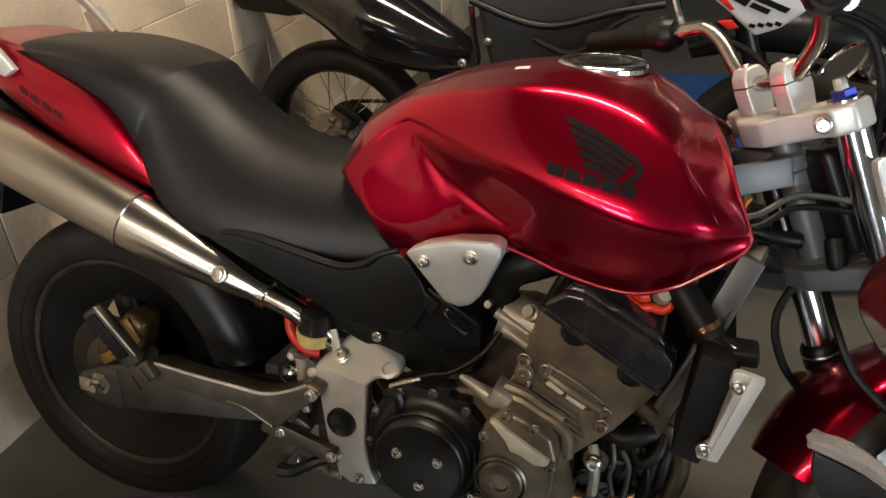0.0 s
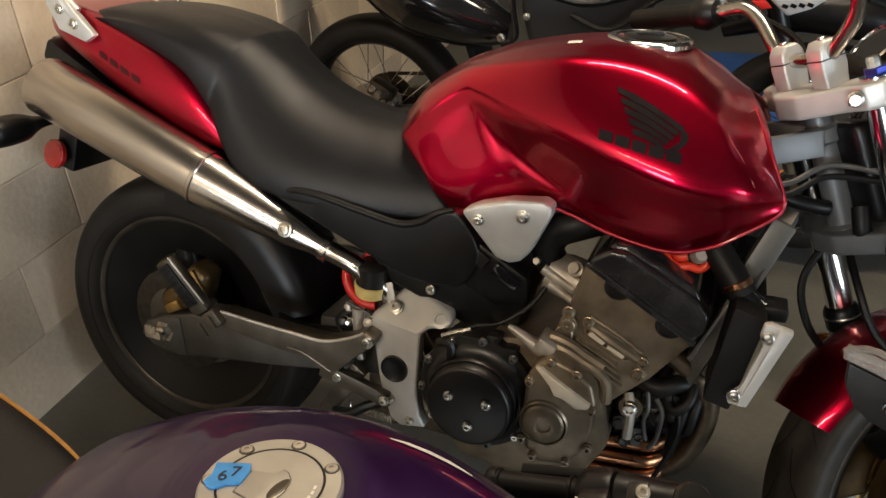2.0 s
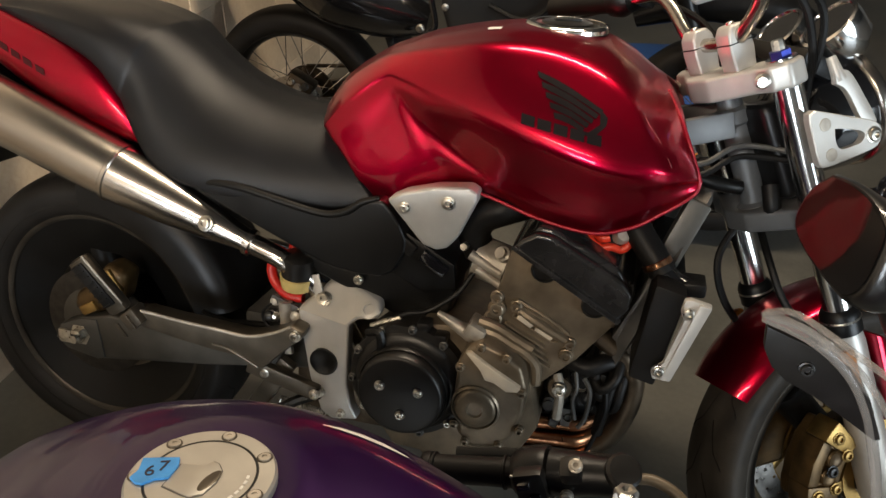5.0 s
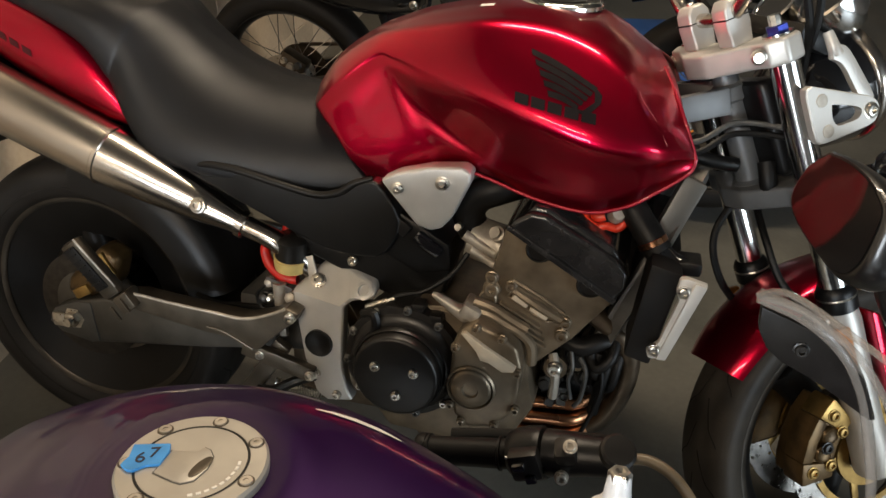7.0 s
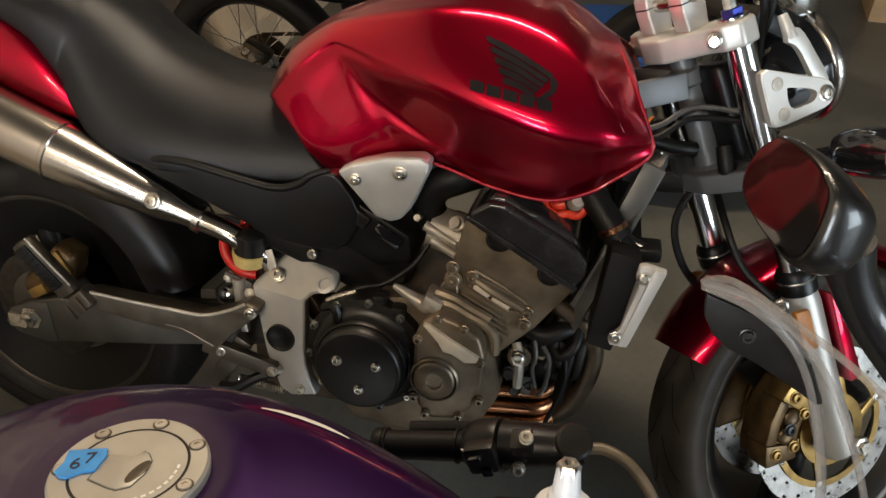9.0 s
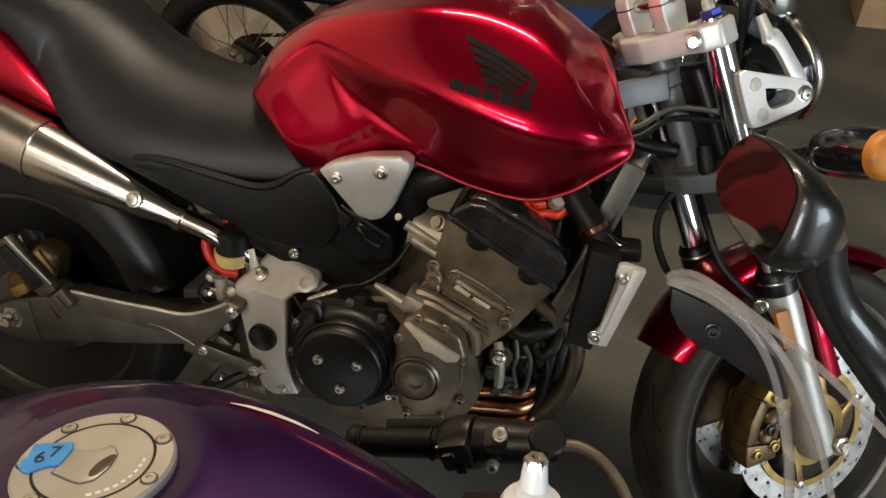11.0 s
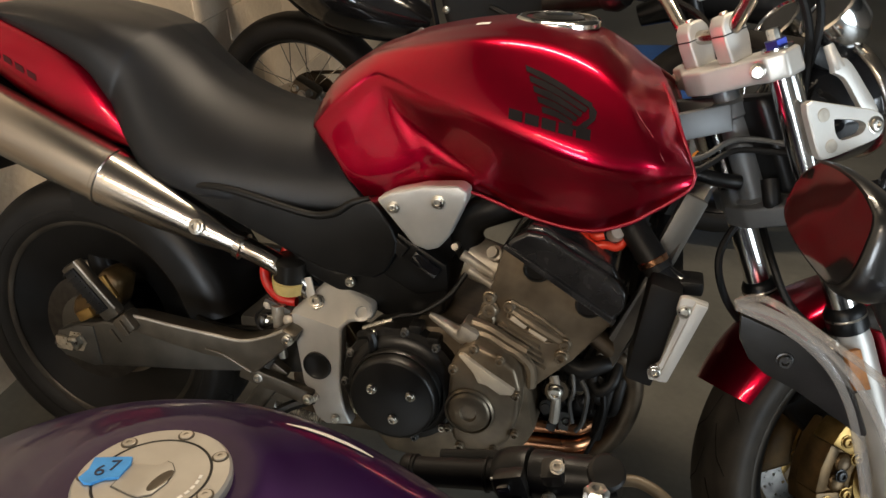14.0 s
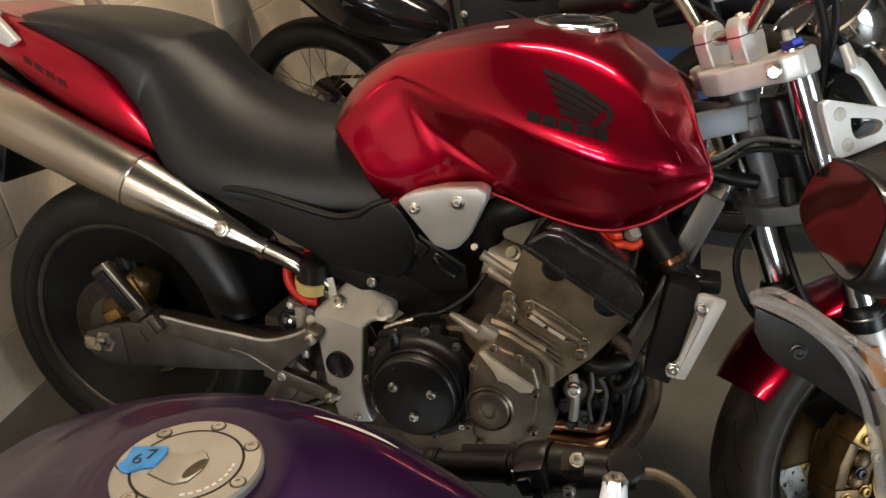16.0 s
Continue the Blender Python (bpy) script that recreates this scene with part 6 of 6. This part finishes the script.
part("nose_fairing", half_loft([[(x - 0.7, y, z) for y, z in ((0.02, zt), (w * 0.7, zt - 0.02), (w, zt - 0.10), (w * 0.9, 0.55))] for x, zt, w in ((1.25, 0.66, 0.20), (1.42, 0.70, 0.19), (1.58, 0.66, 0.15), (1.70, 0.60, 0.08))], 4, 4), PURPLE, pbike)

# ---- dual-purpose motorcycle behind ----
B_AT = V(-0.09, 1.22, 0)
SHIFT = V(0.03, 0, 0.03)
B_IN = Matrix.Translation(-B_AT)
dbike = thing("motorcycle", LEVEL @ Matrix.Translation(B_AT), "black and white dual-purpose motorcycle with wire-spoked wheels", "motorcycle", "motorcycles in the garage")


def dpart(name, bm, material, parent, label="", sharp=38):
    bm.transform(B_IN)
    return part(name, bm, material, parent, label, sharp)


for nm, c in (("rear_wheel", V(-0.09, 1.22, 0.315)), ("front_wheel", V(1.26, 1.22, 0.315))):
    tyre = dpart(nm, lathe([(p.x, p.y) for p in curve([(0.240, -0.045, 0), (0.255, -0.058, 0), (0.285, -0.060, 0), (0.308, -0.042, 0), (0.316, 0, 0), (0.308, 0.042, 0), (0.285, 0.060, 0), (0.255, 0.058, 0), (0.240, 0.045, 0)], 3)], c, (0, 1, 0), 72), RUBBER, dbike, "black tyre on a spoked wheel")
    dpart("rim", lathe([(0.242, -0.042), (0.236, -0.044), (0.226, -0.030), (0.220, 0), (0.226, 0.030), (0.236, 0.044), (0.242, 0.042)], c, (0, 1, 0), 64), RIM, tyre)
    hub = dpart("hub", lathe([(0.015, -0.06), (0.05, -0.055), (0.055, -0.045), (0.03, -0.03), (0.028, 0.03), (0.055, 0.045), (0.05, 0.055), (0.015, 0.06)], c, (0, 1, 0), 32), CASTALLOY, tyre)
    for k in range(28):
        a = 2 * math.pi * k / 28
        s, side = (1 if k % 4 < 2 else -1), (1 if k % 2 else -1)
        b = a + s * 0.55
        dpart("spoke", tube([c + V(0.050 * math.cos(a), side * 0.045, 0.050 * math.sin(a)), c + V(0.222 * math.cos(b), side * 0.012, 0.222 * math.sin(b))], 0.0016, 5, 1), CHROME, hub)
    dpart("brake_disc", lathe([(0.060, -0.002), (0.105, -0.002), (0.105, 0.002), (0.060, 0.002), (0.060, -0.002)], c + V(0, -0.066, 0), (0, 1, 0), 40), DISC, tyre)
# dark sprocket, added in place of the shade on the wall behind
dpart("sprocket", lathe([(0.045, -0.003), (0.092, -0.003), (0.095, 0.0), (0.092, 0.003), (0.045, 0.003), (0.045, -0.003)], (-0.09, 1.285, 0.315), (0, 1, 0), 40), DARKPIPE, dbike, "dark rear sprocket, added to darken the wheel opening")
dpart("chain", tube([V(-0.09, 1.285, 0.408), V(0.15, 1.285, 0.425), V(0.42, 1.285, 0.43)], 0.007, 6, 3), DARKPIPE, dbike)
dpart("swingarm_left", beam((-0.10, 1.31, 0.315), (0.42, 1.31, 0.40), 0.055, 0.03, 0.008), GREYALLOY, dbike)
# black flap, added to darken the opening where shade falls
dpart("added_dark_flap", slab([(0.16, 0.66), (0.24, 0.60), (0.27, 0.50), (0.29, 0.50), (0.27, 0.62), (0.20, 0.70)], 1.14, 1.30, 0.006), BLACK, dbike)
for x, z, r, mtl in ((-0.055, 0.395, 0.012, CASTALLOY), (-0.075, 0.415, 0.009, BOLTM), (-0.028, 0.400, 0.010, GREYALLOY), (-0.040, 0.372, 0.008, BOLTM), (-0.015, 0.362, 0.011, CASTALLOY)):
    dpart("caliper_fitting", lathe([(r * 1.2, -0.02), (r * 1.2, 0.0), (r, 0.002), (r, 0.010), (0, 0.010)], (x, 1.122, z), (0, -1, 0.1), 12), mtl, dbike)
dpart("rear_caliper", box((-0.05, 1.15, 0.40), (0.09, 0.05, 0.055), 0.010, (0, 30, 0)), DARKPIPE, dbike)
dpart("caliper_bracket", box((-0.03, 1.145, 0.36), (0.05, 0.02, 0.06), 0.006, (0, -20, 0)), CASTALLOY, dbike)
dpart("swingarm", beam((-0.10, 1.13, 0.315), (0.42, 1.13, 0.40), 0.055, 0.03, 0.008), GREYALLOY, dbike)
dpart("axle_nut", lathe([(0.016, 0), (0.016, 0.014), (0.009, 0.016), (0.009, 0.024), (0, 0.024)], (-0.09, 1.115, 0.317), (0, -1, 0), 6), BOLTM, dbike)
cowl = dpart("rear_cowl", tube([V(-0.36, 1.16, 0.85), V(-0.20, 1.15, 0.845), V(-0.02, 1.14, 0.795), V(0.12, 1.13, 0.725), V(0.28, 1.13, 0.665), V(0.40, 1.13, 0.640)], [0.030, 0.065, 0.100, 0.115, 0.085, 0.040], 24, 6), GLOSS, dbike, "gloss black plastic side cowl")
dpart("rear_fender", slab([(-0.40, 0.78), (-0.30, 0.80), (-0.05, 0.80), (-0.02, 0.745), (-0.20, 0.72), (-0.36, 0.735)], 1.15, 1.29, 0.012), BLACK, dbike)
dpart("cowl_edge", tube([V(0.425, 1.04, 0.80), V(0.432, 1.03, 0.73), V(0.44, 1.03, 0.655), V(0.40, 1.03, 0.625)], 0.009, 8, 5), GLOSS, dbike)
dpart("side_panel", slab([(0.432, 0.86), (0.462, 0.70), (0.486, 0.600), (0.60, 0.610), (0.72, 0.65), (0.80, 0.735), (0.87, 0.86)], 1.02, 1.16, 0.03, None, 4), SIDEGREY, dbike, "dark grey plastic side panel")
dpart("seat", tube([V(-0.10, 1.24, 0.90), V(0.25, 1.24, 0.88), V(0.60, 1.24, 0.89), (0.85, 1.24, 0.92)], [0.05, 0.09, 0.09, 0.06], 16, 4), SEAT, dbike)
dpart("frame_tube", tube([V(0.43, 1.02, 0.82), V(0.56, 1.01, 0.775), V(0.66, 1.01, 0.765), V(0.80, 1.02, 0.80), V(0.92, 1.03, 0.82)], 0.010, 10, 6), BLACK, dbike)
dpart("heat_cable", tube([V(0.60, 1.01, 0.73), V(0.68, 1.00, 0.70), V(0.74, 1.00, 0.715), V(0.80, 1.00, 0.77), V(0.86, 1.01, 0.80)], 0.007, 8, 6), HOSE, dbike)
bolt(dbike, V(0.395, 1.035, 0.645) - B_AT, (0, -1, 0), r=0.010, h=0.008)
bolt(dbike, V(0.475, 1.015, 0.715) - B_AT, (0, -1, 0), r=0.008, h=0.006)
dpart("foot_peg", tube([V(0.355, 1.05, 0.575), V(0.375, 1.02, 0.555), V(0.40, 0.98, 0.535)], 0.015, 12, 3), STEEL, dbike)
def up(bm):
    bm.transform(Matrix.Translation(SHIFT))
    return bm


shroud = dpart("tank_shroud", up(slab([(0.935, 0.900), (0.965, 0.852), (1.040, 0.795), (1.098, 0.745), (1.150, 0.765), (1.200, 0.806), (1.180, 0.842), (1.13, 0.900)], 0.945, 0.985, 0.010, None, 3)), WHITEPLASTIC, dbike, "white plastic tank shroud with red flashes")
for ol in ([(1.10, 0.885), (1.135, 0.875), (1.120, 0.838), (1.098, 0.848)], [(0.972, 0.858), (0.990, 0.868), (1.050, 0.805), (1.040, 0.803)], [(1.015, 0.778), (1.045, 0.782), (1.062, 0.765), (1.040, 0.760)]):
    dpart("red_flash", up(slab(ol, 0.9425, 0.9475, 0.001)), REDPLASTIC, shroud)
for ol in ([(0.985, 0.868), (1.055, 0.836), (1.045, 0.826), (0.975, 0.858)], [(1.045, 0.855), (1.085, 0.835), (1.070, 0.812), (1.032, 0.832)], [(1.075, 0.846), (1.165, 0.810), (1.155, 0.800), (1.070, 0.834)], [(1.085, 0.822), (1.125, 0.806), (1.118, 0.796), (1.078, 0.812)]):
    dpart("letter_bar", up(slab(ol, 0.9422, 0.9478, 0)), DECAL, shroud)
for k in range(4):
    dpart("small_letter_bar", up(slab([(1.085 + 0.018 * k, 0.776 + 0.002 * k), (1.098 + 0.018 * k, 0.772 + 0.002 * k), (1.095 + 0.018 * k, 0.764 + 0.002 * k), (1.082 + 0.018 * k, 0.768 + 0.002 * k)], 0.9422, 0.9478, 0)), DECAL, shroud)
dpart("engine", box((0.66, 1.22, 0.47), (0.38, 0.24, 0.32), 0.03), COVERBLACK, dbike)
dpart("fuel_tank", tube([V(0.72, 1.22, 0.92), V(0.95, 1.22, 0.96), V(1.06, 1.22, 0.94)], [0.08, 0.12, 0.07], 16, 4), WHITEPLASTIC, dbike)
for sgn in (-1, 1):
    dpart("fork", tube([V(1.02, 1.22 + sgn * 0.09, 1.0), V(1.26, 1.22 + sgn * 0.09, 0.315)], 0.024, 16, 1), BLACK, dbike)
dpart("front_fender", tube([V(0.98, 1.22, 0.66), V(1.15, 1.22, 0.715), V(1.35, 1.22, 0.70), V(1.50, 1.22, 0.64)], [0.03, 0.055, 0.055, 0.02], 14, 4), BLACK, dbike)
dpart("handlebar", tube([V(0.90, 0.86, 1.05), V(0.98, 1.08, 1.06), V(1.0, 1.22, 1.04), V(0.98, 1.36, 1.06), V(0.90, 1.58, 1.05)], 0.012, 12, 5), BLACK, dbike)

# ---- clutter on the floor ----
crate = thing("crate", pose(1.02, 1.95, 0.0, 0, 0, 12), "blue plastic storage crate on the garage floor", "crate")
part("body", box((0, 0, 0.15), (0.55, 0.36, 0.30), 0.012), BLUE, crate)
part("rim", box((0, 0, 0.305), (0.58, 0.39, 0.025), 0.008), BLUE, crate)
carton = thing("carton", pose(2.62, 3.35, 0.0, 0, 0, -6), "plain brown cardboard carton on the floor", "box")
part("body", box((0, 0, 0.16), (0.62, 0.42, 0.32), 0.003), CARD, carton)
part("flap", box((0, -0.105, 0.324), (0.62, 0.205, 0.006), 0.001), CARD, carton)
part("flap", box((0, 0.105, 0.324), (0.62, 0.205, 0.006), 0.001), CARD, carton)

# ---- wall blocks ----
bm = box((0, 0, 0), (0.022, 0.391, 0.194), 0.002, (0, 0, 0), None, 1)
block_mesh = bpy.data.meshes.new("block")
for f in bm.faces:
    f.smooth = False
bm.to_mesh(block_mesh)
bm.free()
block_mesh.materials.append(WALL)
for row in range(8):
    for col in range(-4, 10):
        b = new("block", block_mesh)
        b.parent = wall_back
        b.location = (WALL_X - 0.011 + random.uniform(-0.0015, 0.0015), col * 0.393 + (0.196 if row % 2 else 0) - 0.05, 0.096 + row * 0.196)
        b.rotation_euler = (0, random.uniform(-0.004, 0.004), random.uniform(-0.004, 0.004))
